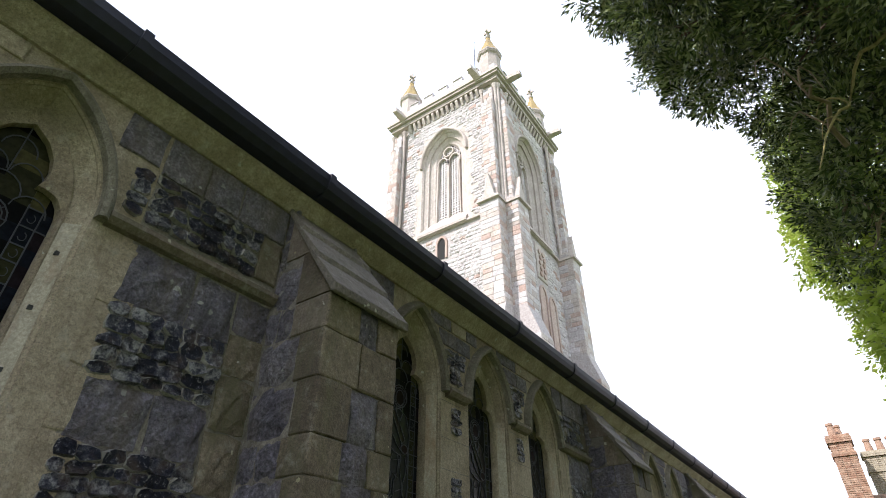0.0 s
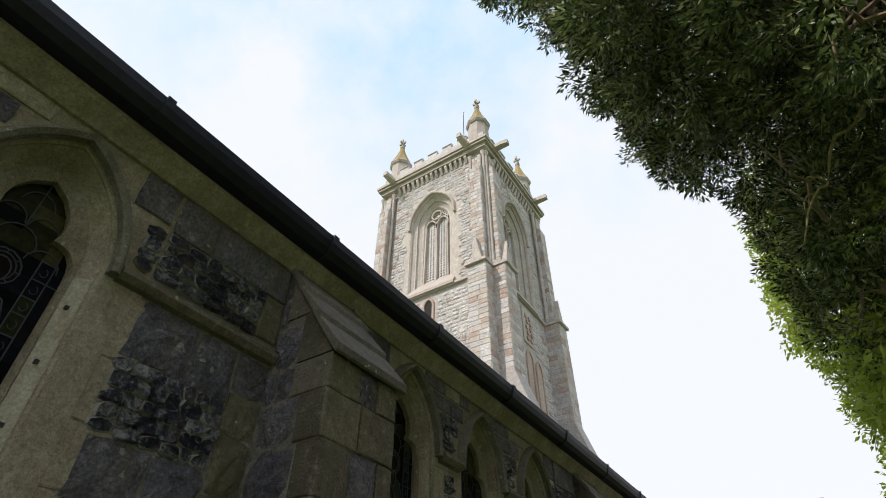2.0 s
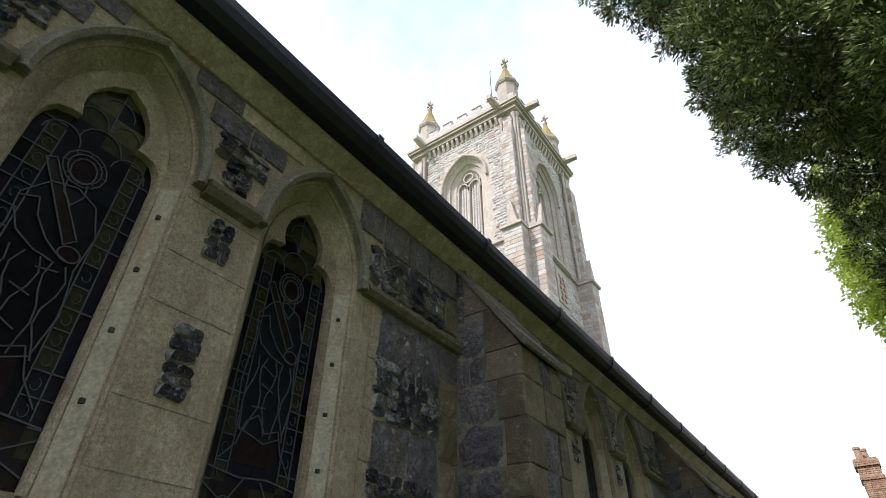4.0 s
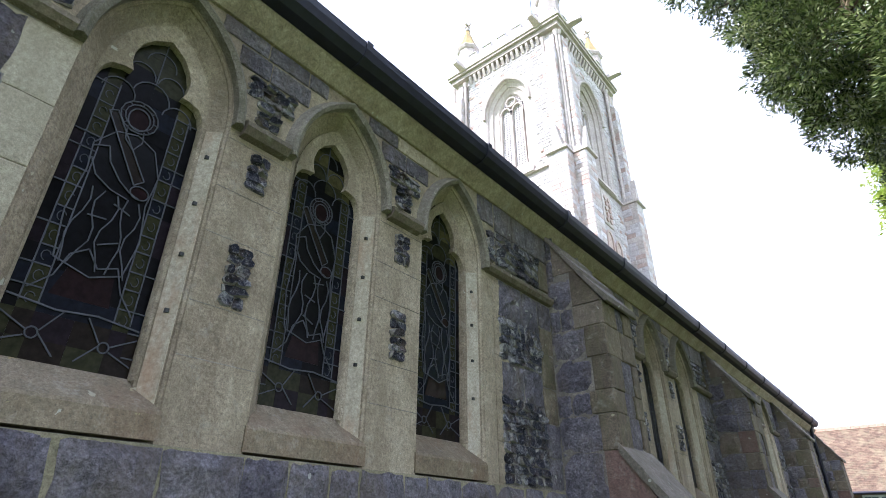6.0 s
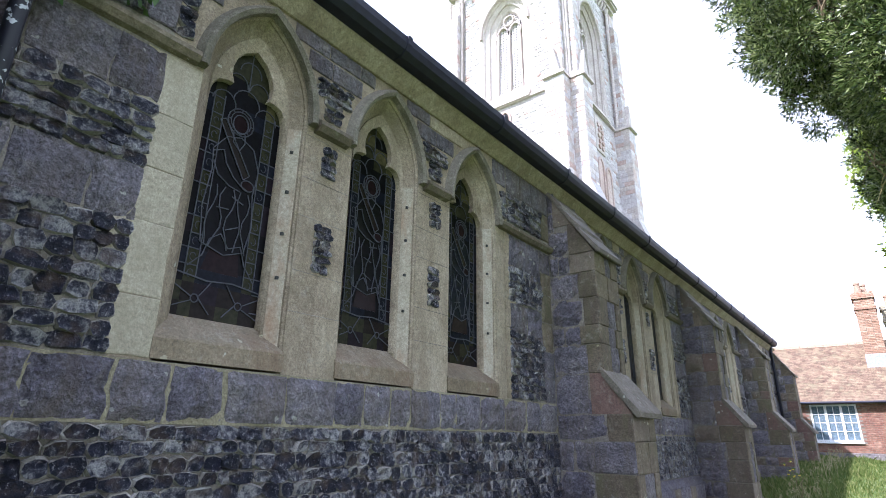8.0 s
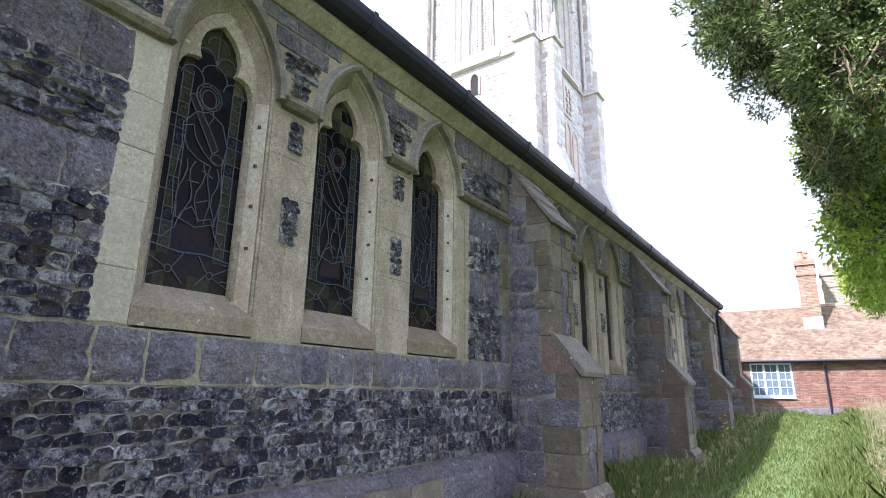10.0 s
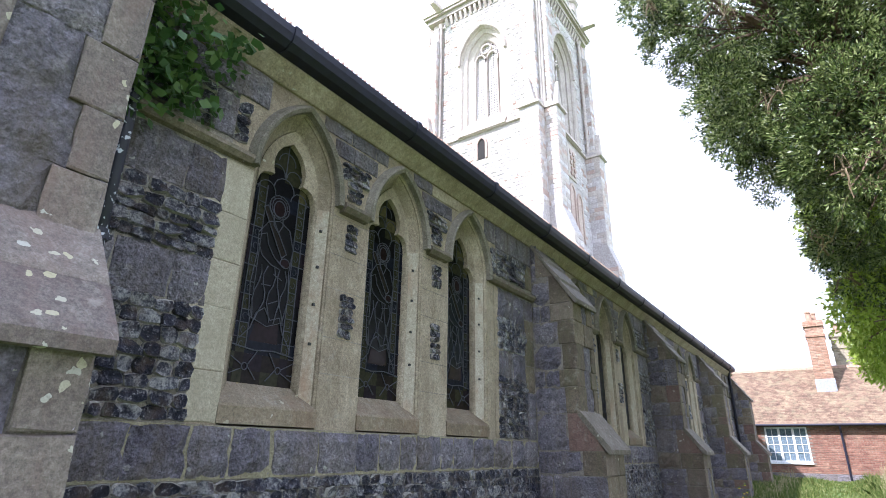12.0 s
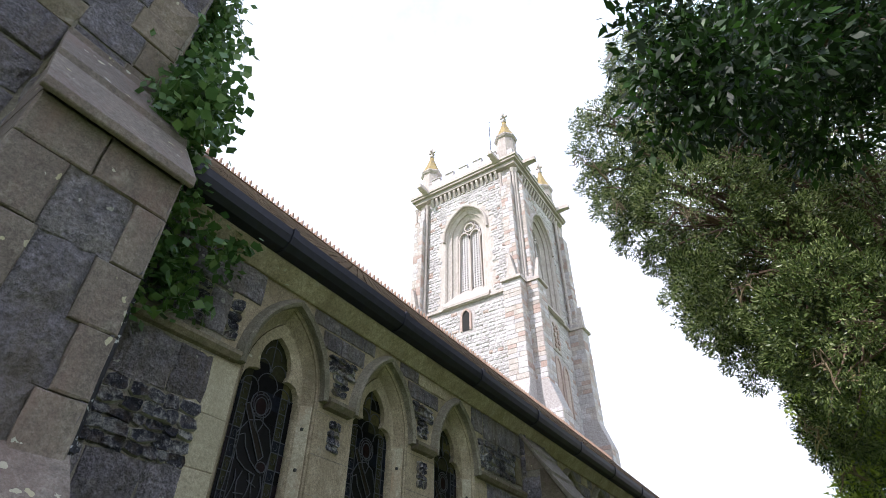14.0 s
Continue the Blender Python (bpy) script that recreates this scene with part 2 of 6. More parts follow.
def plain_mat(name, colour, rough=0.5, metal=0.0, relief=0.0, grain=20, vary=0.25):
    m, nt, bsdf = mat_base(name)
    co = world_coord(nt)
    n = tex_noise(nt, co, grain, 6, 0.65)
    dark = tuple(c * (1 - vary) for c in colour)
    light = tuple(min(1, c * (1 + vary)) for c in colour)
    nt.links.new(ramp(nt, n, [(0.3, dark), (0.7, light)]), bsdf.inputs["Base Color"])
    bsdf.inputs["Roughness"].default_value, bsdf.inputs["Metallic"].default_value = rough, metal
    if relief:
        bump(nt, bsdf, n, 0.6, relief)
    return m


def paint_mat():
    """Black gutter paint with flaking white specks."""
    m, nt, bsdf = mat_base("flaking_black_paint")
    co = world_coord(nt)
    n = tex_noise(nt, co, 26, 3, 0.5)
    nt.links.new(ramp(nt, n, [(0.61, (0.010, 0.012, 0.024)), (0.63, (0.50, 0.53, 0.58))]), bsdf.inputs["Base Color"])
    bsdf.inputs["Roughness"].default_value = 0.45
    return m


BLACK = plain_mat("black_gutter_paint", (0.010, 0.010, 0.025), 0.55, 0.0, 0.002, 9, 0.4)
FLAKED = paint_mat()
LEAD = plain_mat("lead_came", (0.055, 0.058, 0.07), 0.65, 0.1)
FLASHING = plain_mat("weathered_lead_flashing", (0.30, 0.32, 0.36), 0.6, 0.0, 0.002, 14, 0.2)
# near-black paint that stands in for the shade inside rooms and openings
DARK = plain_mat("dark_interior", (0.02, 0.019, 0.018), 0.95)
WHITE = plain_mat("white_window_paint", (0.78, 0.79, 0.80), 0.45, 0, 0, 8, 0.05)
TERRA = plain_mat("terracotta", (0.34, 0.225, 0.155), 0.8, 0, 0.004, 12, 0.25)
IRON = plain_mat("iron_rod", (0.05, 0.05, 0.05), 0.6, 0.5)
BARK = plain_mat("yew_bark", (0.13, 0.085, 0.06), 0.9, 0, 0.02, 14, 0.5)
LICHEN_TWIG = plain_mat("lichened_branch", (0.25, 0.215, 0.085), 0.9, 0, 0.006, 22, 0.6)
TWIG = plain_mat("dead_twig", (0.17, 0.13, 0.075), 0.9, 0, 0.004, 20, 0.35)
BRICK = stone_mat("red_brick", [(0.1, (0.20, 0.095, 0.07)), (0.5, (0.31, 0.16, 0.115)), (0.9, (0.42, 0.265, 0.19))], 14, 0.9, 0.004, None, (0.2, 0.14, 0.11), 0.4, 2)
# lighter copy of the red brick, with sunlight put into its colour
CHIMNEY_BRICK = stone_mat("pale_red_brick", [(0.1, (0.30, 0.15, 0.095)), (0.5, (0.43, 0.275, 0.185)), (0.9, (0.54, 0.40, 0.29))], 14, 0.9, 0.004, None, (0.26, 0.19, 0.14), 0.4, 2)
TILE = stone_mat("clay_roof_tile", [(0.1, (0.12, 0.078, 0.055)), (0.45, (0.195, 0.128, 0.085)), (0.7, (0.255, 0.18, 0.12)), (0.95, (0.33, 0.25, 0.16))], 14, 0.9, 0.004, None, (0.22, 0.20, 0.12), 0.5, 1.5)


def glass_mat(name, colour, rough=0.3):
    m, nt, bsdf = mat_base(name)
    co = world_coord(nt)
    n = tex_noise(nt, co, 22, 4, 0.6)
    nt.links.new(ramp(nt, n, [(0.3, tuple(c * 0.4 for c in colour)), (0.7, tuple(c * 0.95 for c in colour))]), bsdf.inputs["Base Color"])
    bsdf.inputs["Roughness"].default_value = rough
    bsdf.inputs["Transmission Weight"].default_value = 0.05
    bsdf.inputs["Specular IOR Level"].default_value = 0.06
    bsdf.inputs["IOR"].default_value = 1.45
    bump(nt, bsdf, n, 0.25, 0.004)
    return m


GLASS = [glass_mat("stained_glass_" + n, c) for n, c in (("blue", (0.010, 0.012, 0.020)), ("ruby", (0.018, 0.009, 0.010)), ("brown", (0.018, 0.013, 0.010)), ("black", (0.005, 0.005, 0.006)), ("olive", (0.036, 0.036, 0.018)), ("plum", (0.016, 0.011, 0.015)))]
GLASS_OCHRE = glass_mat("stained_glass_ochre", (0.095, 0.085, 0.036))
CLEAR = glass_mat("casement_glass", (0.22, 0.30, 0.36), 0.08)


def leaf_mat(name, stops, through_light=0.35, rough=0.5):
    m, nt, bsdf = mat_base(name)
    per = piece_random(nt)
    co = world_coord(nt)
    v = maths(nt, "ADD", maths(nt, "MULTIPLY", per, 0.4), maths(nt, "ADD", maths(nt, "MULTIPLY", tex_noise(nt, co, 1.3, 3, 0.6), 0.3), maths(nt, "MULTIPLY", tex_noise(nt, co, 6.0, 3, 0.6), 0.3)))
    col = ramp(nt, v, stops)
    nt.links.new(col, bsdf.inputs["Base Color"])
    bsdf.inputs["Roughness"].default_value = rough
    bsdf.inputs["Specular IOR Level"].default_value = 0.3
    tr = nt.nodes.new("ShaderNodeBsdfTranslucent")
    nt.links.new(col, tr.inputs["Color"])
    mx = nt.nodes.new("ShaderNodeMixShader")
    mx.inputs[0].default_value = through_light
    nt.links.new(bsdf.outputs[0], mx.inputs[1])
    nt.links.new(tr.outputs[0], mx.inputs[2])
    nt.links.new(mx.outputs[0], nt.nodes["Material Output"].inputs["Surface"])
    return m


# low stops include the shade of crown gaps, high stops the needle highlights
YEW = leaf_mat("yew_needles", [(0.3, (0.016, 0.03, 0.01)), (0.44, (0.06, 0.098, 0.026)), (0.58, (0.18, 0.235, 0.07)), (0.72, (0.36, 0.41, 0.18))], 0.26, 0.33)
HOLLY = leaf_mat("bright_broad_leaves", [(0.25, (0.17, 0.26, 0.028)), (0.5, (0.36, 0.48, 0.06)), (0.8, (0.52, 0.60, 0.15))], 0.55, 0.4)
IVY = leaf_mat("ivy_leaves", [(0.25, (0.035, 0.08, 0.024)), (0.5, (0.08, 0.16, 0.045)), (0.8, (0.17, 0.26, 0.075))], 0.3, 0.35)
# canopy shade is in the near-black stops, lit leaf edges in the last
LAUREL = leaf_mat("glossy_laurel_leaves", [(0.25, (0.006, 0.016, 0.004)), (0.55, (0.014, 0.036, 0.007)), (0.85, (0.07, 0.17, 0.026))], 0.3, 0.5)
GRASS = leaf_mat("meadow_grass", [(0.15, (0.05, 0.085, 0.018)), (0.42, (0.10, 0.15, 0.032)), (0.62, (0.185, 0.22, 0.065)), (0.85, (0.36, 0.33, 0.17))], 0.35, 0.6)
STRAW = leaf_mat("dry_grass_stems", [(0.2, (0.22, 0.20, 0.10)), (0.5, (0.36, 0.32, 0.18)), (0.8, (0.50, 0.44, 0.28))], 0.3, 0.7)
FLOWER = plain_mat("ragwort_yellow", (0.75, 0.55, 0.03), 0.6)


def ground_mat():
    m, nt, bsdf = mat_base("turf")
    co = world_coord(nt)
    a, b = tex_noise(nt, co, 0.9, 6, 0.6), tex_noise(nt, co, 30, 6, 0.7)
    col = ramp(nt, maths(nt, "ADD", maths(nt, "MULTIPLY", a, 0.6), maths(nt, "MULTIPLY", b, 0.4)), [(0.3, (0.06, 0.09, 0.025)), (0.5, (0.11, 0.17, 0.045)), (0.7, (0.20, 0.21, 0.085))])
    nt.links.new(col, bsdf.inputs["Base Color"])
    bsdf.inputs["Roughness"].default_value = 0.95
    bump(nt, bsdf, b, 0.8, 0.03)
    return m


TURF = ground_mat()


# ---- building helpers ----
RNG = random.Random(7)
PIECES = []          # small stones that are linked last


def mesh_of(name, verts, faces, material, smooth=False):
    me = bpy.data.meshes.new(name)
    me.from_pydata(verts, [], faces)
    me.materials.append(material)
    if smooth:
        me.polygons.foreach_set("use_smooth", [True] * len(me.polygons))
    me.update()
    return me


def thing(name, label, category, place=(0, 0, 0), kind="", group=""):
    ob = new(name)
    ob.location = place
    ob.empty_display_size = 0.1
    return tagged(ob, label, category, group, kind)


def put(ob, parent):
    if parent is not None:
        ob.parent = parent
        ob.matrix_parent_inverse = Matrix.Translation(-world_place(parent))
    return ob


def world_place(ob):
    p = Vector(ob.location)
    return p if ob.type == "EMPTY" else Vector((0, 0, 0))


def part(name, bm, material, parent=None, label="", smooth=False):
    """Links a bmesh, in world places, as one mesh object under a thing or part."""
    me = bpy.data.meshes.new(name)
    bmesh.ops.recalc_face_normals(bm, faces=bm.faces)
    bm.to_mesh(me)
    bm.free()
    me.materials.append(material)
    if smooth:
        me.polygons.foreach_set("use_smooth", [True] * len(me.polygons))
    ob = put(new(name, me), parent)
    if label:
        ob["label"] = label
    return ob


def part_raw(name, verts, faces, material, parent=None, label="", smooth=False):
    ob = put(new(name, mesh_of(name, verts, faces, material, smooth)), parent)
    if label:
        ob["label"] = label
    return ob


def box(bm, x0, x1, y0, y1, z0, z1, bevel=0.0):
    """A box with optional chamfered edges."""
    r = bmesh.ops.create_cube(bm, size=1.0)
    vs = r["verts"]
    bmesh.ops.scale(bm, verts=vs, vec=(x1 - x0, y1 - y0, z1 - z0))
    bmesh.ops.translate(bm, verts=vs, vec=((x0 + x1) / 2, (y0 + y1) / 2, (z0 + z1) / 2))
    if bevel:
        es = list({e for v in vs for e in v.link_edges})
        bmesh.ops.bevel(bm, geom=es, offset=bevel, segments=1, affect="EDGES")


def prism(bm, profile, axis, a, b):
    """A profile swept straight: axis 'y' takes (x, z) pairs, axis 'x' takes (y, z) pairs, 'z' takes (x, y)."""
    def at(p, s):
        return {"y": (p[0], s, p[1]), "x": (s, p[0], p[1]), "z": (p[0], p[1], s)}[axis]
    n = len(profile)
    va, vb = [bm.verts.new(at(p, a)) for p in profile], [bm.verts.new(at(p, b)) for p in profile]
    for i in range(n):
        bm.faces.new((va[i], va[(i + 1) % n], vb[(i + 1) % n], vb[i]))
    bm.faces.new(va)
    bm.faces.new(vb[::-1])


def tube(bm, points, radii, sides=8):
    """A round tube along points."""
    rings = []
    for i, p in enumerate(points):
        p = Vector(p)
        d = Vector(points[min(i + 1, len(points) - 1)]) - Vector(points[max(i - 1, 0)])
        d.normalize()
        u = d.cross(Vector((0.31, 0.17, 0.93)) if abs(d.z) < 0.9 else Vector((1, 0, 0))).normalized()
        v = d.cross(u)
        rings.append([bm.verts.new(p + (u * math.cos(2 * math.pi * k / sides) + v * math.sin(2 * math.pi * k / sides)) * radii[i]) for k in range(sides)])
    for a, b in zip(rings, rings[1:]):
        for k in range(sides):
            bm.faces.new((a[k], a[(k + 1) % sides], b[(k + 1) % sides], b[k]))
    bm.faces.new(rings[0][::-1])
    bm.faces.new(rings[-1])


# A face of a building: an origin, its direction along, and its outward direction.
class Face:
    def __init__(self, origin, turn):
        self.m = Matrix.Translation(origin) @ Matrix.Rotation(radians(turn), 4, "Z")

    def at(self, n, u, z):
        """Outward n, along u, height z."""
        return self.m @ Vector((n, u, z))


SOUTH = Face((0, 0, 0), 0)        # outward +x, along +y


def arch_half(a, spring, radius_more, steps=8):
    """Left half of a pointed arch from its springing to its apex, as (offset, z), with centres fixed by radius_more."""
    r = a + radius_more
    top = math.acos(radius_more / r)
    return [(radius_more - r * math.cos(top * i / steps), spring + r * math.sin(top * i / steps)) for i in range(steps + 1)]


def ring_of(c, a, z0, spring, more, steps=8):
    """Opening outline from the left foot over the apex to the right foot, as (u, z)."""
    left = [(-a, z0)] + arch_half(a, spring, more, steps)
    return [(c + u, z) for u, z in left] + [(c - u, z) for u, z in left[-2::-1]]


def frame_ring(c, u0, u1, z0, z1, spring, steps=8):
    """The rectangle round an arch with as many points as ring_of()."""
    k = steps // 2
    left = [(u0, z0)] + [(u0, spring + (z1 - spring) * i / k) for i in range(k + 1)] + [(u0 + (c - u0) * i / (steps - k), z1) for i in range(1, steps - k + 1)]
    right = [(u1, z0)] + [(u1, spring + (z1 - spring) * i / k) for i in range(k + 1)] + [(u1 + (c - u1) * i / (steps - k), z1) for i in range(1, steps - k)]
    return left + right[::-1]


def loft(rings, close=False):
    """Vertices and quads through rings of equal length."""
    verts, faces, n = [], [], len(rings[0])
    for r in rings:
        verts += [tuple(p) for p in r]
    pairs = list(zip(range(len(rings) - 1), range(1, len(rings))))
    if close:
        pairs.append((len(rings) - 1, 0))
    for a, b in pairs:
        for i in range(n - 1):
            faces.append((a * n + i, a * n + i + 1, b * n + i + 1, b * n + i))
    return verts, faces


def arch_panel(face, c, u0, u1, z0, z1, orders, spring, more, thick, material, parent, name, label=""):
    """A wall panel with a moulded arched opening. orders: (depth, half width) from the face inwards."""
    rings = [[face.at(-thick, u, z) for u, z in frame_ring(c, u0, u1, z0, z1, spring)],
             [face.at(0, u, z) for u, z in frame_ring(c, u0, u1, z0, z1, spring)]]
    a0 = orders[0][1]
    for depth, a in orders:
        rings.append([face.at(-depth, u, z) for u, z in ring_of(c, a, z0, spring, more)])
    rings.append([face.at(-thick, u, z) for u, z in ring_of(c, orders[-1][1], z0, spring, more)])
    v, f = loft(rings, close=True)
    return part_raw(name, v, f, material, parent, label)


def hood(face, c, a, spring, more, w, d, z_foot, material, parent, name="hood_mould", label=""):
    """A dripstone that follows an arch: sloped top, hollow under."""
    prof = [(0.0, 0.0), (d * 0.75, 0.0), (d, w * 0.35), (d * 0.85, w * 0.6), (0.0, w)]
    rings = [[face.at(dn, u, z) for u, z in ring_of(c, a + da, z_foot, spring, more, 12)] for dn, da in prof]
    v, f = loft(rings)
    n = len(rings[0])
    f += [tuple(k * n for k in range(len(prof))), tuple(k * n + n - 1 for k in range(len(prof)))[::-1]]
    return part_raw(name, v, f, material, parent, label)


# ---- stones ----
def block_mesh(w, h, d, rng, rough=0.5):
    """A dressed or rock-faced block: back in the wall, edges worn, face uneven. Outward +x, centred in y and z."""
    j = lambda s: rng.uniform(-s, s)
    hw, hh = w / 2, h / 2
    k = min(w, h) * (0.025 + 0.02 * rough)
    nu, nv = (6, 5) if rough >= 0.9 else (3, 3)
    e = min(w, h) * 0.02 + 0.005
    grid = []
    for b in range(nv):
        for a in range(nu):
            y, z = -hw + w * a / (nu - 1), -hh + h * b / (nv - 1)
            rim = a in (0, nu - 1) or b in (0, nv - 1)
            if rim:
                grid.append((d * 0.35 + j(d * 0.2), y + j(k), z + j(k)))
            else:
                grid.append((d * (1 + j(0.42 * rough)), y + j(w * 0.06), z + j(h * 0.07)))
    verts = [(-0.02, -hw, -hh), (-0.02, hw, -hh), (-0.02, hw, hh), (-0.02, -hw, hh)] + grid
    at = lambda a, b: 4 + b * nu + a
    faces = [(at(a, b), at(a + 1, b), at(a + 1, b + 1), at(a, b + 1)) for b in range(nv - 1) for a in range(nu - 1)]
    faces.append((0, 1) + tuple(at(a, 0) for a in range(nu - 1, -1, -1)))
    faces.append((1, 2) + tuple(at(nu - 1, b) for b in range(nv - 1, -1, -1)))
    faces.append((2, 3) + tuple(at(a, nv - 1) for a in range(nu)))
    faces.append((3, 0) + tuple(at(0, b) for b in range(nv)))
    if rough < 0.9:
        # a dressed block keeps a flat face with a narrow worn edge
        v2 = [(d * (1 + j(0.18 * rough)), sy * (hw - e) + j(k * 0.6), sz * (hh - e) + j(k * 0.6)) for sy, sz in ((-1, -1), (1, -1), (1, 1), (-1, 1))]
        n = len(verts)
        verts = verts[:4] + [(d * 0.72, y, z) for y, z in ((-hw, -hh), (0, -hh + j(k)), (hw, -hh), (hw + j(k), 0), (hw, hh), (0, hh + j(k)), (-hw, hh), (-hw + j(k), 0))] + v2
        faces = [(0, 1, 6, 5, 4), (1, 2, 8, 7, 6), (2, 3, 10, 9, 8), (3, 0, 4, 11, 10), (4, 5, 6, 13, 12), (6, 7, 8, 14, 13), (8, 9, 10, 15, 14), (10, 11, 4, 12, 15), (12, 13, 14, 15)]
    return verts, faces


def flint_mesh(rng):
    """A knapped flint about one unit across: an uneven outline with a broken, slightly domed face."""
    n = rng.choice((7, 8, 9))
    off = rng.uniform(0, 1)
    out = []
    for i in range(n):
        t = 2 * math.pi * (i + off + rng.uniform(-0.2, 0.2)) / n
        r = 0.56 * rng.uniform(0.9, 1.08) / (abs(math.cos(t)) ** 5 + abs(math.sin(t)) ** 5) ** 0.2
        out.append((r * math.cos(t), r * math.sin(t)))
    verts = [(-0.1, y, z) for y, z in out] + [(0.16 + rng.uniform(-0.05, 0.05), y * 0.97, z * 0.97) for y, z in out]
    ty, tz = rng.uniform(-0.5, 0.5), rng.uniform(-0.5, 0.5)
    inner = rng.uniform(0.78, 0.9)
    verts += [(0.62 + ty * y + tz * z + rng.uniform(-0.12, 0.12), y * inner + rng.uniform(-0.04, 0.04), z * inner + rng.uniform(-0.04, 0.04)) for y, z in out]
    verts.append((0.6 + rng.uniform(-0.3, 0.15), rng.uniform(-0.2, 0.2), rng.uniform(-0.2, 0.2)))
    faces = []
    for i in range(n):
        k = (i + 1) % n
        faces += [(i, k, n + k, n + i), (n + i, n + k, 2 * n + k, 2 * n + i), (2 * n + i, 2 * n + k, 3 * n)]
    return verts, faces


FLINTS = [flint_mesh(random.Random(50 + i)) for i in range(24)]
FLINT_RIM = [[1 if i % 3 == 1 and k % 3 else 0 for i in range(len(f))] for k, (v, f) in enumerate(FLINTS)]
FLINT_MESHES = [mesh_of("flint", v, f, FLINT) for v, f in FLINTS]
for me, rim in zip(FLINT_MESHES, FLINT_RIM):
    me.materials.append(CORTEX)
    me.polygons.foreach_set("material_index", rim)
BLOCK_CACHE = {}


def block_shared(w, h, d, material, rng, rough):
    """Mesh data shared by blocks of nearly one size and stone."""
    key = (round(w / 0.03), round(h / 0.03), round(d / 0.005), material.name, rng.randrange(2))
    if key not in BLOCK_CACHE:
        v, f = block_mesh(w, h, d, random.Random(str(key)), rough)
        BLOCK_CACHE[key] = mesh_of("stone", v, f, material)
    return BLOCK_CACHE[key]


def lay_stone(face, u, z, w, h, d, material, parent, rng=RNG, n=0.0, rough=0.6, name="stone"):
    """Notes one stone, to be linked at the end."""
    PIECES.append((name, block_shared(w, h, d, material, rng, rough), face.m @ Matrix.Translation((n, u, z)), parent))


def courses(u0, u1, z0, z1, height, width, rng, joint=0.016):
    """Uneven coursed stones over a rectangle: centre u, centre z, w, h."""
    rows = max(1, round((z1 - z0) / height))
    hs = [rng.uniform(0.8, 1.2) for _ in range(rows)]
    s = (z1 - z0) / sum(hs)
    z, out = z0, []
    for hh in hs:
        hh *= s
        cols = max(1, round((u1 - u0) / (width * rng.uniform(0.85, 1.15))))
        ws = [rng.uniform(0.65, 1.35) for _ in range(cols)]
        k = (u1 - u0) / sum(ws)
        u = u0
        for ww in ws:
            ww *= k
            out.append((u + ww / 2, z + hh / 2, ww - joint, hh - joint))
            u += ww
        z += hh
    return out


def lay_courses(face, u0, u1, z0, z1, height, width, d, mats, parent, rng=RNG, n=0.0, rough=0.7, joint=0.016):
    for u, z, w, h in courses(u0, u1, z0, z1, height, width, rng, joint):
        lay_stone(face, u, z, w, h, d, rng.choice(mats), parent, rng, n, rough)


class Joined:
    """Small geometry gathered into one mesh."""
    def __init__(self):
        self.v, self.f, self.i = [], [], []

    def add(self, verts, faces, index=None):
        self.i += index or [0] * len(faces)
        k = len(self.v)
        self.v += verts
        self.f += [tuple(i + k for i in f) for f in faces]

    def link(self, name, material, parent, label="", second=None):
        if self.v:
            ob = part_raw(name, self.v, self.f, material, parent, label)
            if second:
                ob.data.materials.append(second)
                ob.data.polygons.foreach_set("material_index", self.i)
            return tagged(ob, kind="stuff")


def flints(face, u0, u1, z0, z1, size, parent, rest, rng=RNG, single=False, n=0.0):
    """Flint courses: single pieces, or joined into rest."""
    for u, z, w, h in courses(u0, u1, z0, z1, size * 0.87, size * 1.2, rng, 0.006):
        k = rng.randrange(len(FLINTS))
        tilt = rng.uniform(-9, 9)
        m = face.m @ Matrix.Translation((n, u + rng.uniform(-0.006, 0.006), z + rng.uniform(-0.006, 0.006))) @ Matrix.Rotation(radians(tilt), 4, "X") @ Matrix.Diagonal((rng.uniform(0.03, 0.06), w * rng.uniform(1.0, 1.1), h * rng.uniform(1.0, 1.12), 1))
        if single:
            PIECES.append(("flint", FLINT_MESHES[k], m, parent))
        else:
            v, f = FLINTS[k]
            rest.add([tuple(m @ Vector(p)) for p in v], f, FLINT_RIM[k])


# ---- ground ----
def ground_z(x, y):
    t = min(1.0, max(0.0, (y - 7.0) / 19.0))
    return -0.1 + 0.72 * t * t * (3 - 2 * t) + 0.03 * noise.noise((x * 0.5, y * 0.5, 0))


def build_ground():
    xs = [-1500, -300, -60] + [-25 + i * 1.5 for i in range(47)] + [90, 300, 1500]
    ys = [-1500, -300, -60] + [-25 + i * 1.5 for i in range(60)] + [110, 300, 1500]
    verts = [(x, y, ground_z(x, y)) for y in ys for x in xs]
    n = len(xs)
    faces = [(j * n + i, j * n + i + 1, (j + 1) * n + i + 1, (j + 1) * n + i) for j in range(len(ys) - 1) for i in range(n - 1)]
    tagged(new("ground", mesh_of("ground", verts, faces, TURF, True)), "rough green churchyard turf running level to the horizon", "ground", kind="structure")


build_ground()

# ---- the aisle of the church ----
AISLE_Z = 4.90            # underside of the cornice
SPRING, MORE = 3.98, 0.415
BAYS = [(-4.45, (-2.52, -1.05, 0.45), 2.35), (3.15, (4.27, 5.77, 7.27), 8.85), (9.65, (10.85, 12.35, 13.85), 15.25), (16.05, (17.3, 18.8, 20.3), 21.7)]
BUTTRESS_Y = (2.35, 8.85, 15.25, 21.7)
WALL_END = 22.4

wall = thing("wall_south", "church aisle wall of flint, squared grey stone and limestone", "wall", kind="structure")
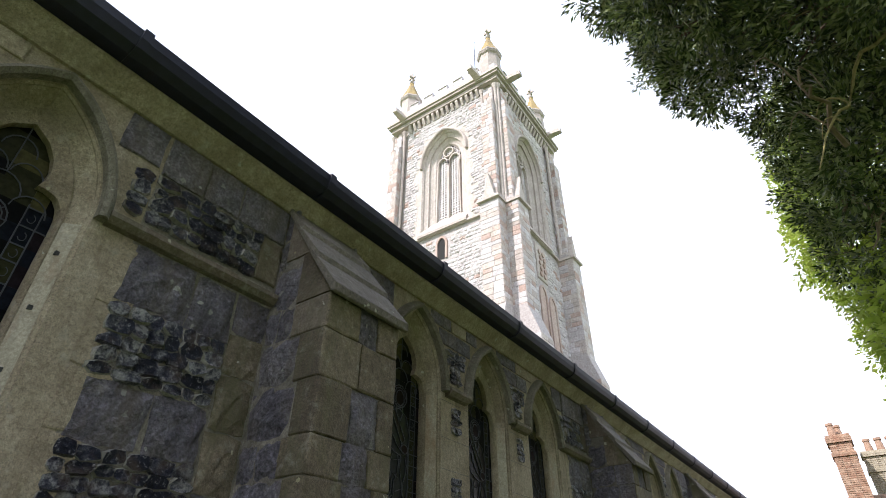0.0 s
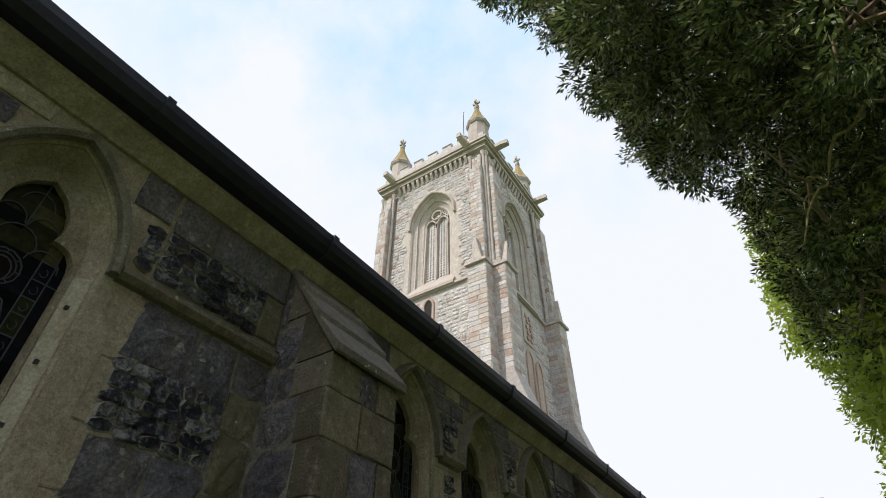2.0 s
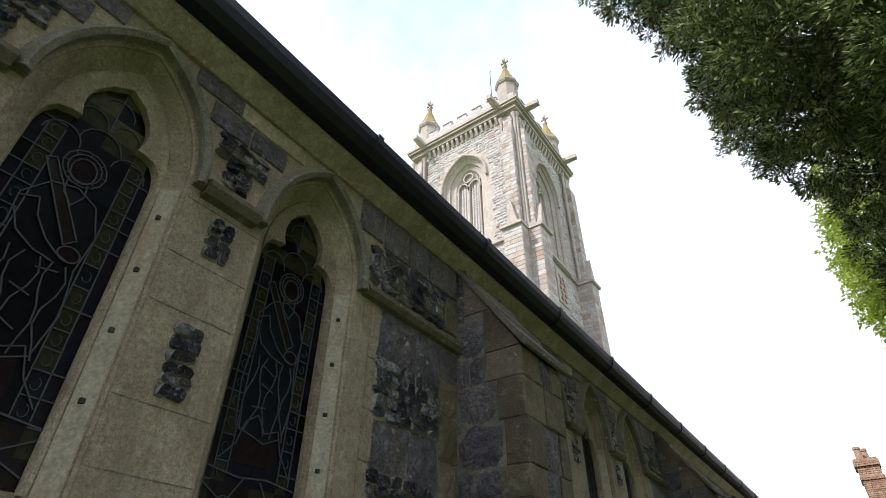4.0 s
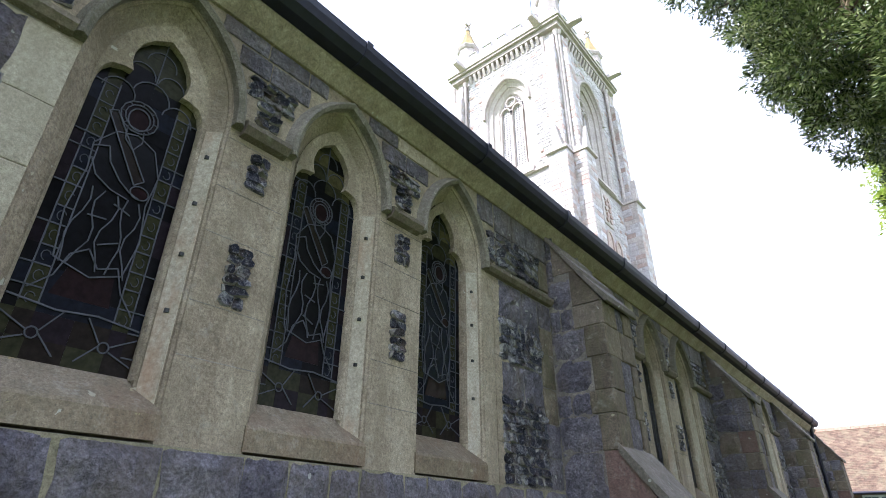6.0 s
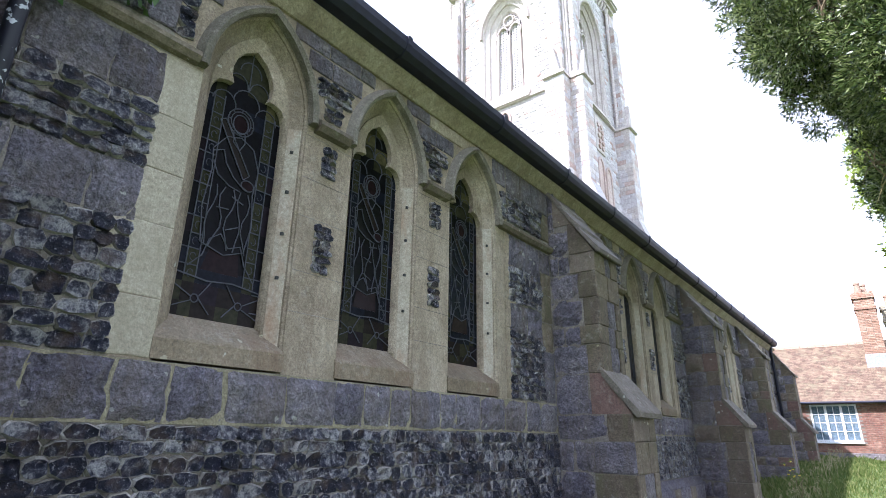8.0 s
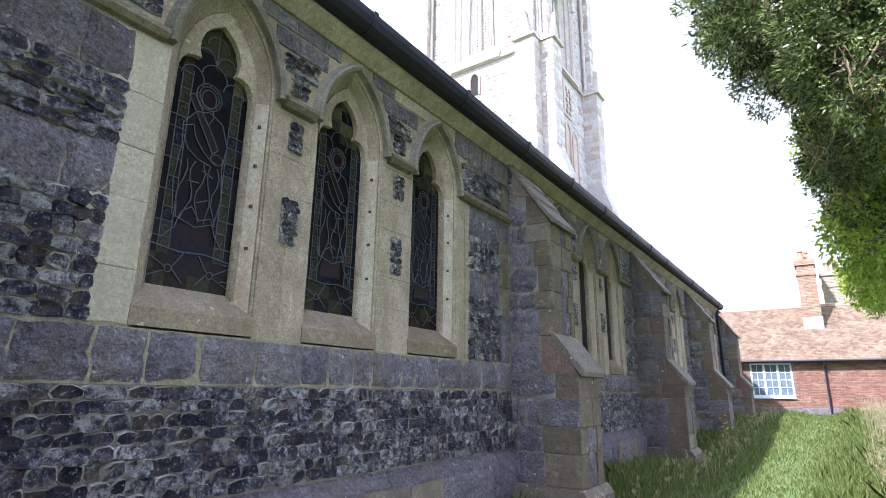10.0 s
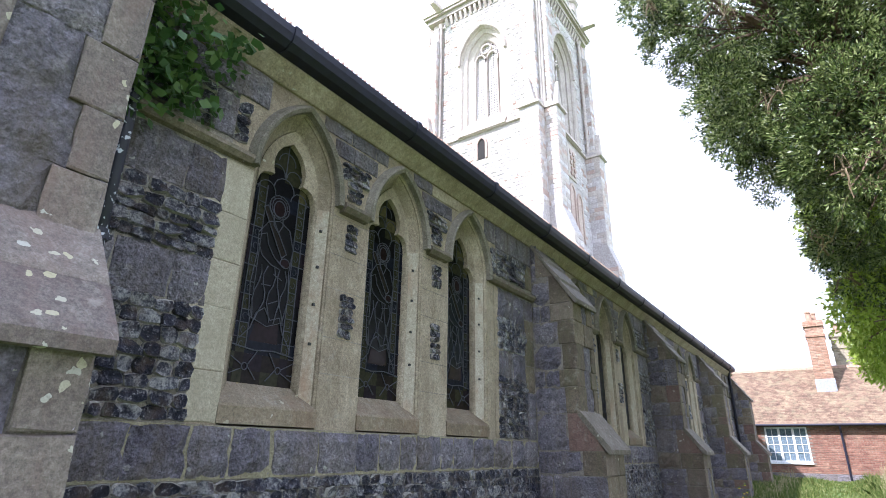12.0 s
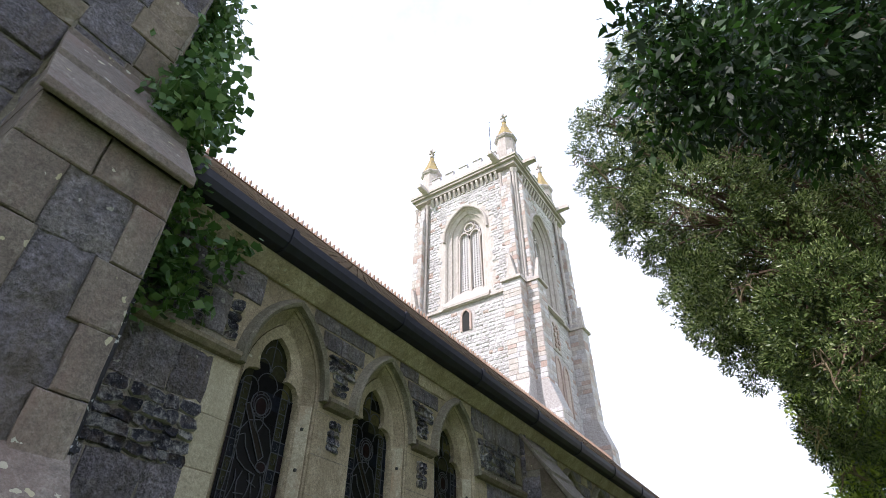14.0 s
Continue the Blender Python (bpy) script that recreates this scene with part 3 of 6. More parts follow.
FLINT_REST = [Joined() for _ in BAYS]


def aisle_core():
    bm = bmesh.new()
    box(bm, -0.6, 0.0, -5.3, WALL_END, -0.3, 1.82)
    part("wall_base", bm, MORTAR, wall)
    bm = bmesh.new()
    box(bm, -0.6, 0.0, -5.3, WALL_END, AISLE_Z, 5.07)
    part("wall_head", bm, MORTAR, wall)
    bm = bmesh.new()
    edges = [-5.3]
    for a, cs, b in BAYS:
        edges += [cs[0] - 0.72, cs[2] + 0.75]
    edges.append(WALL_END)
    for a, b in zip(edges[::2], edges[1::2]):
        box(bm, -0.6, 0.0, a, b, 1.82, AISLE_Z)
    part("wall_pier", bm, MORTAR, wall)


aisle_core()

ORDERS = [(0.0, 0.475), (0.015, 0.47), (0.025, 0.455), (0.04, 0.455), (0.125, 0.37), (0.135, 0.352), (0.24, 0.352)]


def tracery_outline(c, full):
    """Trefoil-headed light: foot, round side lobes, cusps and pointed top, as (u, z)."""
    left = [(-full, 2.15), (-full, 3.86), (-full + 0.004, 3.93), (-full + 0.022, 4.0), (-full + 0.058, 4.05), (-0.215, 4.075), (-0.165, 4.075), (-0.186, 4.14), (-0.19, 4.22), (-0.165, 4.31), (-0.105, 4.40), (0.0, 4.475)]
    return [(c + u, z) for u, z in left] + [(c - u, z) for u, z in left[-2::-1]]


def tracery_outer(c):
    out = [(-0.36, 2.15), (-0.36, 3.78)] + [(u, z) for u, z in arch_half(0.36, SPRING - 0.02, MORE, 9)]
    return [(c + u, z) for u, z in out] + [(c - u, z) for u, z in out[-2::-1]]


def lead_light(c, parent, rng, detail):
    """Stained glass: patterned borders, a robed haloed figure in sweeping leads, a canopy above and a panel below."""
    face = SOUTH
    n0 = -0.2
    leads = Joined()
    cells = []

    def pane(outline, mat, n=0.0):
        cells.append((outline, mat, n0 + n + rng.uniform(-0.0015, 0.0015)))

    def line(points, n=0.005, wide=1.0):
        for (ua, za), (ub, zb) in zip(points, points[1:]):
            lead_bar(leads, c + ua, za, c + ub, zb, n0 + n, wide)

    def arc(cu, cz, ru, rz, a0=0, a1=360, steps=14):
        return [(cu + ru * math.cos(radians(a0 + (a1 - a0) * k / steps)), cz + rz * math.sin(radians(a0 + (a1 - a0) * k / steps))) for k in range(steps + 1)]

    # borders and background in rows
    zs = [2.15]
    while zs[-1] < 4.45:
        zs.append(zs[-1] + rng.uniform(0.10, 0.15))
    cuts = [-0.35, -0.272, -0.185, 0.0, 0.185, 0.272, 0.35]
    for z0, z1 in zip(zs, zs[1:]):
        for k, (ua, ub) in enumerate(zip(cuts, cuts[1:])):
            mid = (z0 + z1) / 2
            if mid < 2.45:
                mat = rng.choice((GLASS[2], GLASS[4], GLASS[5]))
            elif mid > 3.98:
                mat = rng.choice((GLASS_OCHRE, GLASS[4], GLASS[3], GLASS[4]))
            elif k in (0, 5):
                mat = rng.choice((GLASS[3], GLASS[5], GLASS[0]))
            elif k in (1, 4):
                mat = rng.choice((GLASS[4], GLASS[4], GLASS[0]))
            else:
                mat = rng.choice((GLASS[0], GLASS[3]))
            pane([(ua, z0), (ub, z0), (ub, z1), (ua, z1)], mat)
            if k in (1, 4) and 2.45 < mid < 3.98:
                line([(ua, z1), (ub, z1)])
                line(arc((ua + ub) / 2, mid, 0.022, 0.03, 20 + 180 * (len(cells) % 2), 260 + 180 * (len(cells) % 2), 6), 0.003, 0.45)
            elif k in (0, 5) and rng.random() < 0.5:
                line([(ua, z1), (ub, z1)])
    for u in (-0.272, -0.185, 0.185, 0.272):
        line([(u, 2.45), (u, 3.96)])
    # canopy of small arcs
    for cu, cz, r in ((-0.19, 3.9, 0.1), (0.19, 3.9, 0.1), (0.0, 3.97, 0.12), (-0.1, 4.12, 0.09), (0.1, 4.12, 0.09), (0.0, 4.27, 0.1)):
        line(arc(cu, cz, r, r * 1.1, 0, 180, 8))
    line([(0, 4.1), (0, 4.47)])
    # the figure: robe, sleeves, halo and head
    w = rng.uniform(-0.03, 0.03)
    robe = [(-0.20, 2.72), (-0.23, 3.0), (-0.20, 3.3), (-0.215, 3.48), (-0.12, 3.62), (0.0, 3.66), (0.12, 3.60), (0.185, 3.42), (0.16, 3.2), (0.19, 2.95), (0.15, 2.72), (0.02 + w, 2.66)]
    pane(robe, rng.choice((GLASS[3], GLASS[0], GLASS[5])), 0.003)
    line(robe + robe[:1], 0.008)
    halo = arc(w, 3.79, 0.115, 0.12)
    pane(halo[:-1], GLASS[5], 0.005)
    line(halo, 0.01)
    line(arc(w, 3.79, 0.088, 0.094), 0.01, 0.8)
    for a in range(0, 360, 45):
        line([(w + 0.088 * math.cos(radians(a)), 3.79 + 0.094 * math.sin(radians(a))), (w + 0.115 * math.cos(radians(a)), 3.79 + 0.12 * math.sin(radians(a)))], 0.01, 0.7)
    head = arc(w, 3.77, 0.066, 0.085)
    pane(head[:-1], GLASS[1], 0.008)
    line(head, 0.012)
    line([(w - 0.05, 3.70), (w - 0.04, 3.6), (w + 0.02, 3.54), (w + 0.06, 3.62), (w + 0.05, 3.70)], 0.01)
    band = [(-0.20, 3.74), (-0.155, 3.77), (0.11, 3.36), (0.06, 3.31)]
    pane(band, GLASS[2], 0.007)
    line(band + band[:1], 0.011)
    line([(-0.21, 3.46), (-0.13, 3.50), (-0.10, 3.40), (-0.02, 3.30), (0.05, 3.25), (0.11, 3.23)], 0.01)
    line([(-0.20, 3.38), (-0.15, 3.28), (-0.05, 3.22), (0.05, 3.2)], 0.01)
    hand = arc(0.105, 3.27, 0.055, 0.045)
    pane(hand[:-1], GLASS[1], 0.009)
    line(hand, 0.012)
    for a, b, bend in ((-0.14, -0.19, 0.02), (-0.07, -0.11, -0.03), (0.0, -0.02, 0.03), (0.06, 0.08, -0.02), (0.12, 0.13, 0.03)):
        line([(a + (b - a) * t / 6 + bend * math.sin(t * 1.3), 3.2 - 0.5 * t / 6) for t in range(7)], 0.01)
    for z in (2.86, 3.02, 3.14):
        q = rng.uniform(-0.12, 0.02)
        line([(q, z), (q + 0.1, z + rng.uniform(-0.05, 0.05))], 0.01)
    # kneeling ground and base panel
    line([(-0.262, 2.52), (-0.17, 2.62), (-0.13, 2.76), (-0.05, 2.82), (0.02, 2.72), (0.12, 2.76), (0.17, 2.62), (0.262, 2.50)], 0.01)
    pane([(-0.16, 2.52), (-0.1, 2.74), (0.02, 2.68), (0.12, 2.7), (0.14, 2.52)], GLASS[1], 0.002)
    line([(-0.33, 2.47), (-0.1, 2.44), (0.1, 2.46), (0.33, 2.43)], 0.008, 1.3)
    for s in (-1, 1):
        line(arc(s * 0.17, 2.3, 0.028, 0.03, 0, 360, 10), 0.008)
        line([(s * 0.33, 2.38), (s * 0.2, 2.31)], 0.008)
        line([(s * 0.14, 2.3), (s * 0.05, 2.2)], 0.008)
        line([(s * 0.14, 2.32), (s * 0.06, 2.44)], 0.008)
        line([(s * 0.33, 2.22), (s * 0.2, 2.28)], 0.008)
    if detail:
        for outline, mat, n in cells:
            k = len(outline)
            part_raw("pane", [tuple(face.at(n, c + u, z)) for u, z in outline] + [tuple(face.at(n - 0.006, c + u, z)) for u, z in outline],
                     [tuple(range(k)), tuple(range(2 * k - 1, k - 1, -1))] + [(q, (q + 1) % k, k + (q + 1) % k, k + q) for q in range(k)], mat, parent)
    else:
        for m in GLASS + [GLASS_OCHRE]:
            j = Joined()
            for outline, mat, n in cells:
                if mat == m:
                    j.add([tuple(face.at(n, c + u, z)) for u, z in outline], [tuple(range(len(outline)))])
            j.link("panes", m, parent)
    leads.link("lead_came", LEAD, parent, "grey lead cames between stained panes")


def lead_bar(j, ua, za, ub, zb, n, wide=1.0):
    d = Vector((ub - ua, zb - za))
    if d.length < 1e-4:
        return
    p = Vector((-d.y, d.x)).normalized() * 0.0036 * wide
    q = [(ua - p.x, za - p.y), (ub - p.x, zb - p.y), (ub + p.x, zb + p.y), (ua + p.x, za + p.y)]
    v = [tuple(SOUTH.at(n - 0.004, u, z)) for u, z in q] + [tuple(SOUTH.at(n + 0.004, u, z)) for u, z in q]
    j.add(v, [(4, 5, 6, 7), (0, 1, 5, 4), (1, 2, 6, 5), (2, 3, 7, 6), (3, 0, 4, 7)])


def aisle_window(i, c, u0, u1, detail, stone):
    rng = random.Random(300 + i)
    w = thing("window_%d" % i, "pointed lancet window with stained glass in a limestone surround", "window", (0, c, 2.2), "structure")
    arch_panel(SOUTH, c, u0, u1, 1.82, AISLE_Z, ORDERS, SPRING, MORE, 0.45, stone, w, "surround", "moulded limestone jambs and pointed arch")
    hood(SOUTH, c, 0.475, SPRING, MORE, 0.095, 0.095, SPRING - 0.03, HOOD, w, label="weathered projecting dripstone over the arch")
    v, f = loft([[SOUTH.at(-0.225, u, z) for u, z in tracery_outline(c, 0.335)], [SOUTH.at(-0.165, u, z) for u, z in tracery_outline(c, 0.338)], [SOUTH.at(-0.14, u, z) for u, z in tracery_outline(c, 0.346)], [SOUTH.at(-0.12, u, z) for u, z in tracery_outer(c)]])
    part_raw("cusped_head", v, f, stone, w)
    bm = bmesh.new()
    prism(bm, [(-0.24, 2.2), (0.004, 1.985), (0.014, 1.965), (0.014, 1.835), (-0.24, 1.83)], "y", c - 0.485, c + 0.485)
    part("sill", bm, SILL, w, "sloping ochre stone sill streaked with rust")
    v = [tuple(SOUTH.at(n, c + u, z)) for n, u, z in ((-0.044, 0.4455, 2.0), (-0.122, 0.3675, 2.08), (-0.122, 0.3675, 3.9), (-0.044, 0.4455, 3.9), (-0.046, 0.46, 2.0), (-0.126, 0.38, 2.08), (-0.126, 0.38, 3.9), (-0.046, 0.46, 3.9))]
    part_raw("jamb_lining", v, [(0, 1, 2, 3), (0, 4, 5, 1), (1, 5, 6, 2), (2, 6, 7, 3), (3, 7, 4, 0), (7, 6, 5, 4)], JAMB, w, "pale jamb stone streaked with rust")
    if detail:
        bm = bmesh.new()
        for k in range(4):
            for s in (1,):
                box(bm, -0.092, -0.072, c + s * 0.402 - 0.012, c + s * 0.402 + 0.012, 2.55 + 0.37 * k, 2.575 + 0.37 * k)
        part("iron_stub", bm, IRON, w, "rusty cut-off bar stubs in the jambs")
    lead_light(c, w, rng, detail)


def pier_joints(u0, u1, zs, parent):
    for z in zs:
        bm = bmesh.new()
        box(bm, -0.004, 0.0025, u0, u1, z - 0.003, z + 0.003)
        part("mortar_joint", bm, MORTAR, parent)


count = 0
for bay, (a, cs, b) in enumerate(BAYS):
    for k, c in enumerate(cs):
        count += 1
        u0 = cs[0] - 0.72 if k == 0 else (cs[k - 1] + c) / 2
        u1 = cs[2] + 0.75 if k == 2 else (cs[k + 1] + c) / 2
        aisle_window(count, c, u0, u1, bay == 0, TAN)
    if bay < 2:
        jr = random.Random(bay)
        for c0, c1 in zip(cs, cs[1:]):
            pier_joints(c0 + 0.48, c1 - 0.48, [2.28 + jr.uniform(-0.04, 0.04), 2.62 + jr.uniform(-0.04, 0.04), 3.12 + jr.uniform(-0.04, 0.04), 3.48 + jr.uniform(-0.04, 0.04), 3.86], wall)

# box behind the glass; the unlit interior's shade is in its near-black colour
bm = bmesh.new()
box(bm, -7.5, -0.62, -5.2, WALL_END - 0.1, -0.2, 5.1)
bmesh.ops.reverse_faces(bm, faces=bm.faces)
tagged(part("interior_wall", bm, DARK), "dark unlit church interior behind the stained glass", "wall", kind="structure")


def string_course(y0, y1, name="string_course"):
    bm = bmesh.new()
    prism(bm, [(-0.05, 3.93), (0.05, 3.945), (0.085, 3.985), (0.085, 4.02), (-0.05, 4.10)], "y", y0, y1)
    part(name, bm, BROWN, wall, "weathered stone string course")


def corbel_stop(y0, y1):
    """The short string between two dripstones."""
    bm = bmesh.new()
    prism(bm, [(-0.02, 3.90), (0.06, 3.915), (0.10, 3.965), (0.10, 4.0), (0.0, 4.055)], "y", y0, y1)
    part("label_stop", bm, BROWN, wall, "short stone label between two dripstones")


for bay, (a, cs, b) in enumerate(BAYS):
    string_course(a if bay else -4.45, cs[0] - 0.54)
    string_course(cs[2] + 0.54, b)
    for c0, c1 in zip(cs, cs[1:]):
        corbel_stop(c0 + 0.55, c1 - 0.55)

# cornice and gutter
bm = bmesh.new()
prism(bm, [(-0.3, AISLE_Z), (0.03, AISLE_Z), (0.05, 4.92), (0.14, 5.02), (0.155, 5.04), (0.155, 5.075), (-0.3, 5.075)], "y", -4.45, WALL_END)
tagged(part("cornice", bm, TAN), "chamfered limestone cornice stained with moss under the gutter", "cornice", kind="structure")
bm = bmesh.new()
prism(bm, [(0.02, 5.08), (0.17, 5.08), (0.26, 5.085), (0.325, 5.13), (0.35, 5.2), (0.355, 5.275), (0.335, 5.28), (0.32, 5.22), (0.29, 5.16), (0.24, 5.13), (0.02, 5.13)], "y", -4.42, 21.95)
gutter = tagged(part("gutter", bm, BLACK), "black-painted cast iron eaves gutter along the aisle roof", "gutter")
for y in [-3.0 + 1.83 * k for k in range(14)]:
    bm = bmesh.new()
    prism(bm, [(0.17, 5.065), (0.265, 5.07), (0.337, 5.12), (0.364, 5.195), (0.37, 5.29), (0.335, 5.29), (0.29, 5.18), (0.17, 5.14)], "y", y - 0.035, y + 0.035)
    part("joint_collar", bm, BLACK, gutter)

# aisle roof with tiles and a crested ridge
PITCH = math.atan2(10.27 - 5.275, 4.83)
roof = thing("roof", "steep church roof of brown clay tiles with a crested ridge", "roof", (0, 8, 5.3), "structure")
bm = bmesh.new()
prism(bm, [(0.31, 5.27), (-4.5, 10.25), (-9.3, 5.31), (-9.1, 5.2), (-4.5, 9.95), (0.15, 5.2)], "y", -4.6, 22.3)
part("roof_slab", bm, TILE, roof)
tiles = Joined()
rng = random.Random(5)
for k in range(56):
    s = k * 0.122
    x, z = 0.33 - s * math.cos(PITCH), 5.275 + s * math.sin(PITCH)
    y = -4.6 + (k % 2) * 0.085
    while y < 22.2:
        lift = rng.uniform(0.0, 0.01)
        e = 0.16
        p = [(x, y, z + 0.012 + lift), (x, y + e, z + 0.012 + lift * 0.5), (x - 0.2 * math.cos(PITCH), y + e, z + 0.2 * math.sin(PITCH) + 0.003), (x - 0.2 * math.cos(PITCH), y, z + 0.2 * math.sin(PITCH) + 0.003)]
        q = [(a, b, c - 0.014) for a, b, c in p[:2]]
        tiles.add(p + q, [(0, 1, 2, 3), (4, 5, 1, 0)])
        y += 0.17
tiles.link("roof_tiles", TILE, roof)
crest = Joined()
y = -4.5
while y < 22.2:
    for dy, w, z1 in ((0.0, 0.05, 0.10), (0.07, 0.07, 0.2)):
        v = [(-4.53, y + dy, 10.25), (-4.53, y + dy + w, 10.25), (-4.53, y + dy + w * 0.7, 10.25 + z1), (-4.53, y + dy + w * 0.3, 10.25 + z1)]
        crest.add(v + [(p[0] + 0.06, p[1], p[2]) for p in v], [(0, 1, 2, 3), (7, 6, 5, 4), (0, 3, 7, 4), (1, 5, 6, 2), (3, 2, 6, 7)])
    y += 0.16
crest.link("ridge_crest", TERRA, roof, "row of upright crested ridge tiles")
bm = bmesh.new()
prism(bm, [(-4.7, 10.12), (-4.5, 10.33), (-4.3, 10.12)], "y", -4.6, 22.3)
part("ridge", bm, TERRA, roof)

# back and end walls that close the church
bm = bmesh.new()
prism(bm, [(0.0, -0.3), (0.0, 5.2), (-4.5, 10.0), (-9.0, 5.2), (-9.0, -0.3)], "y", WALL_END - 0.4, WALL_END)
tagged(part("wall_east", bm, GREY), "stone gable wall at the far end of the church", "wall", kind="structure")
bm = bmesh.new()
box(bm, -9.0, -8.4, -5.3, WALL_END, -0.3, 5.2)
tagged(part("wall_north", bm, GREY), "plain stone wall on the far side of the church", "wall", kind="structure")


# ---- buttresses ----
def buttress(y0, y1, detail, seed, front_mats=None, z_top=4.97, tip_z=3.87, d1=0.70, off_hi=2.2, off_lo=1.69, d2=1.02, steps=3, label="stepped stone buttress with sloping weathered caps against the aisle wall"):
    rng = random.Random(seed)
    b = thing("buttress", label, "buttress", (0.5, (y0 + y1) / 2, -0.15), group="buttresses along the aisle")
    bm = bmesh.new()
    k = 0.028
    prism(bm, [(-0.05, -0.3), (d2 - k, -0.3), (d2 - k, off_lo), (d1 - k, off_hi), (d1 - k, tip_z), (-0.05, z_top - 0.02)], "y", y0 + k * 0.5, y1 - k * 0.5)
    part("core", bm, MORTAR, b)
    # sloping cap of thin overlapping slabs
    run, rise = d1 + 0.06, z_top - tip_z + 0.02
    fall = rise / run
    for i in range(steps):
        xa, xb = run * i / steps, run * (i + 1) / steps
        za, zb = z_top - fall * xa, z_top - fall * xb
        bm = bmesh.new()
        thick = 0.085
        prism(bm, [(xa - 0.09, za + 0.012 + fall * 0.09), (xb - 0.006, zb + thick), (xb + 0.022, zb + thick - 0.03), (xb + 0.02, zb - 0.012), (xb - 0.012, zb - 0.02), (xa - 0.09, za - 0.05 + fall * 0.09)], "y", y0 - 0.026 - 0.003 * i, y1 + 0.026 + 0.003 * i)
        bmesh.ops.bevel(bm, geom=list(bm.edges), offset=0.006, segments=1, affect="EDGES")
        part("cap_slab", bm, MAUVE if front_mats else CAP, b, "worn sloping capstone")
    # lower offset slabs
    fall = (off_hi - off_lo) / (d2 + 0.09 - d1)
    for i in range(2):
        xa, xb = d1 + (d2 + 0.09 - d1) * i / 2, d1 + (d2 + 0.09 - d1) * (i + 1) / 2
        za, zb = off_hi - fall * (xa - d1), off_hi - fall * (xb - d1)
        bm = bmesh.new()
        prism(bm, [(xa - 0.03, za + 0.075), (xb, zb + 0.05), (xb + 0.015, zb + 0.02), (xb + 0.01, zb - 0.04), (xb - 0.03, zb - 0.045), (xa - 0.03, za - 0.03)], "y", y0 - 0.022 - 0.003 * i, y1 + 0.022 + 0.003 * i)
        part("offset_slab", bm, MAUVE if front_mats else CAP, b, "worn sloping offset stone")
    # base course
    bm = bmesh.new()
    prism(bm, [(0.0, -0.35), (d2 + 0.10, -0.35), (d2 + 0.10, 0.13), (d2 + 0.015, 0.24), (0.0, 0.24)], "y", y0 - 0.08, y1 + 0.08)
    part("base_course", bm, BROWN, b)
    # the sloping stone behind the offset and the rakes under the cap, on both sides
    for ya, yb in ((y0, y0 + k), (y1 - k, y1)):
        bm = bmesh.new()
        prism(bm, [(d1 * 0.72, off_lo), (d2 - 0.004, off_lo), (d1 - 0.004, off_hi), (d1 * 0.72, off_hi)], "y", ya, yb)
        part("offset_stone", bm, RED if front_mats is None else OLIVE, b, "dull red sloping stone" if front_mats is None else "")
        bm = bmesh.new()
        top = tip_z + (z_top - tip_z) * 0.42
        prism(bm, [(d1 * 0.46, tip_z + 0.006), (d1 - 0.004, tip_z + 0.006), (d1 * 0.58, top), (d1 * 0.46, top)], "y", ya, yb)
        part("rake_stone", bm, MAUVE if front_mats else OLIVE, b)
        bm = bmesh.new()
        prism(bm, [(d1 * 0.14, top + 0.008), (d1 * 0.58, top + 0.008), (d1 * 0.14, tip_z + (z_top - tip_z) * 0.84)], "y", ya, yb)
        part("rake_stone", bm, BROWN, b)
    # facing stones on the near side, the front and the far side
    near, front, far = Face((0, y0 + k, 0), -90), Face((0, 0, 0), 0), Face((0, y1 - k, 0), 90)
    mats_in, mats_out = [GREY], [OLIVE, OLIVE, OLIVE, BROWN, GREY]
    if detail == 0:
        mats_in, mats_out = [GREY, GREY, GREY, BROWN], [OLIVE, BROWN, RED, OLIVE, GREY]
    levels = [0.24]
    for stop, count in ((off_lo, round((off_lo - 0.24) / 0.34)), (off_hi, 1), (tip_z, round((tip_z - off_hi) / 0.36)), (z_top - 0.06, round((z_top - tip_z) / 0.34))):
        a = levels[-1]
        cuts = sorted(a + (stop - a) * (q + rng.uniform(-0.18, 0.18)) / count for q in range(1, count))
        levels += cuts + [stop]
    for z, top in zip(levels, levels[1:]):
        h, mid = top - z, (z + top) / 2
        d = d2 if top <= off_lo + 0.01 else d1
        if z >= tip_z - 0.01:
            d = max(0.12, d1 * 0.46 if top < tip_z + (z_top - tip_z) * 0.45 else d1 * 0.14)
            lay_stone(near, d / 2, mid, d - 0.012, h - 0.012, k + 0.004, GREY, b, rng, rough=1.0)
            lay_stone(far, -d / 2, mid, d - 0.012, h - 0.012, k, GREY, b, rng, rough=1.0)
            continue
        in_offset = off_lo - 0.01 < z < off_hi - 0.1
        cut = d1 * 0.72 if in_offset else d * rng.uniform(0.45, 0.7)
        split = rng.random() < 0.3
        spans = ((0, cut * 0.45), (cut * 0.45, cut)) if split else ((0, cut),)
        for ua, ub in spans:
            lay_stone(near, (ua + ub) / 2, mid, ub - ua - 0.016, h - 0.018, k + 0.010, rng.choice(mats_in), b, rng, rough=1.1)
        if not in_offset:
            lay_stone(near, (cut + d) / 2, mid, d - cut - 0.006, h - 0.008, k + 0.001, MAUVE if front_mats else rng.choice(mats_out), b, rng, rough=0.4)
        lay_stone(far, -d / 2, mid, d - 0.014, h - 0.014, k, rng.choice(mats_in), b, rng, rough=1.0)
        if in_offset:
            continue
        w = y1 - y0
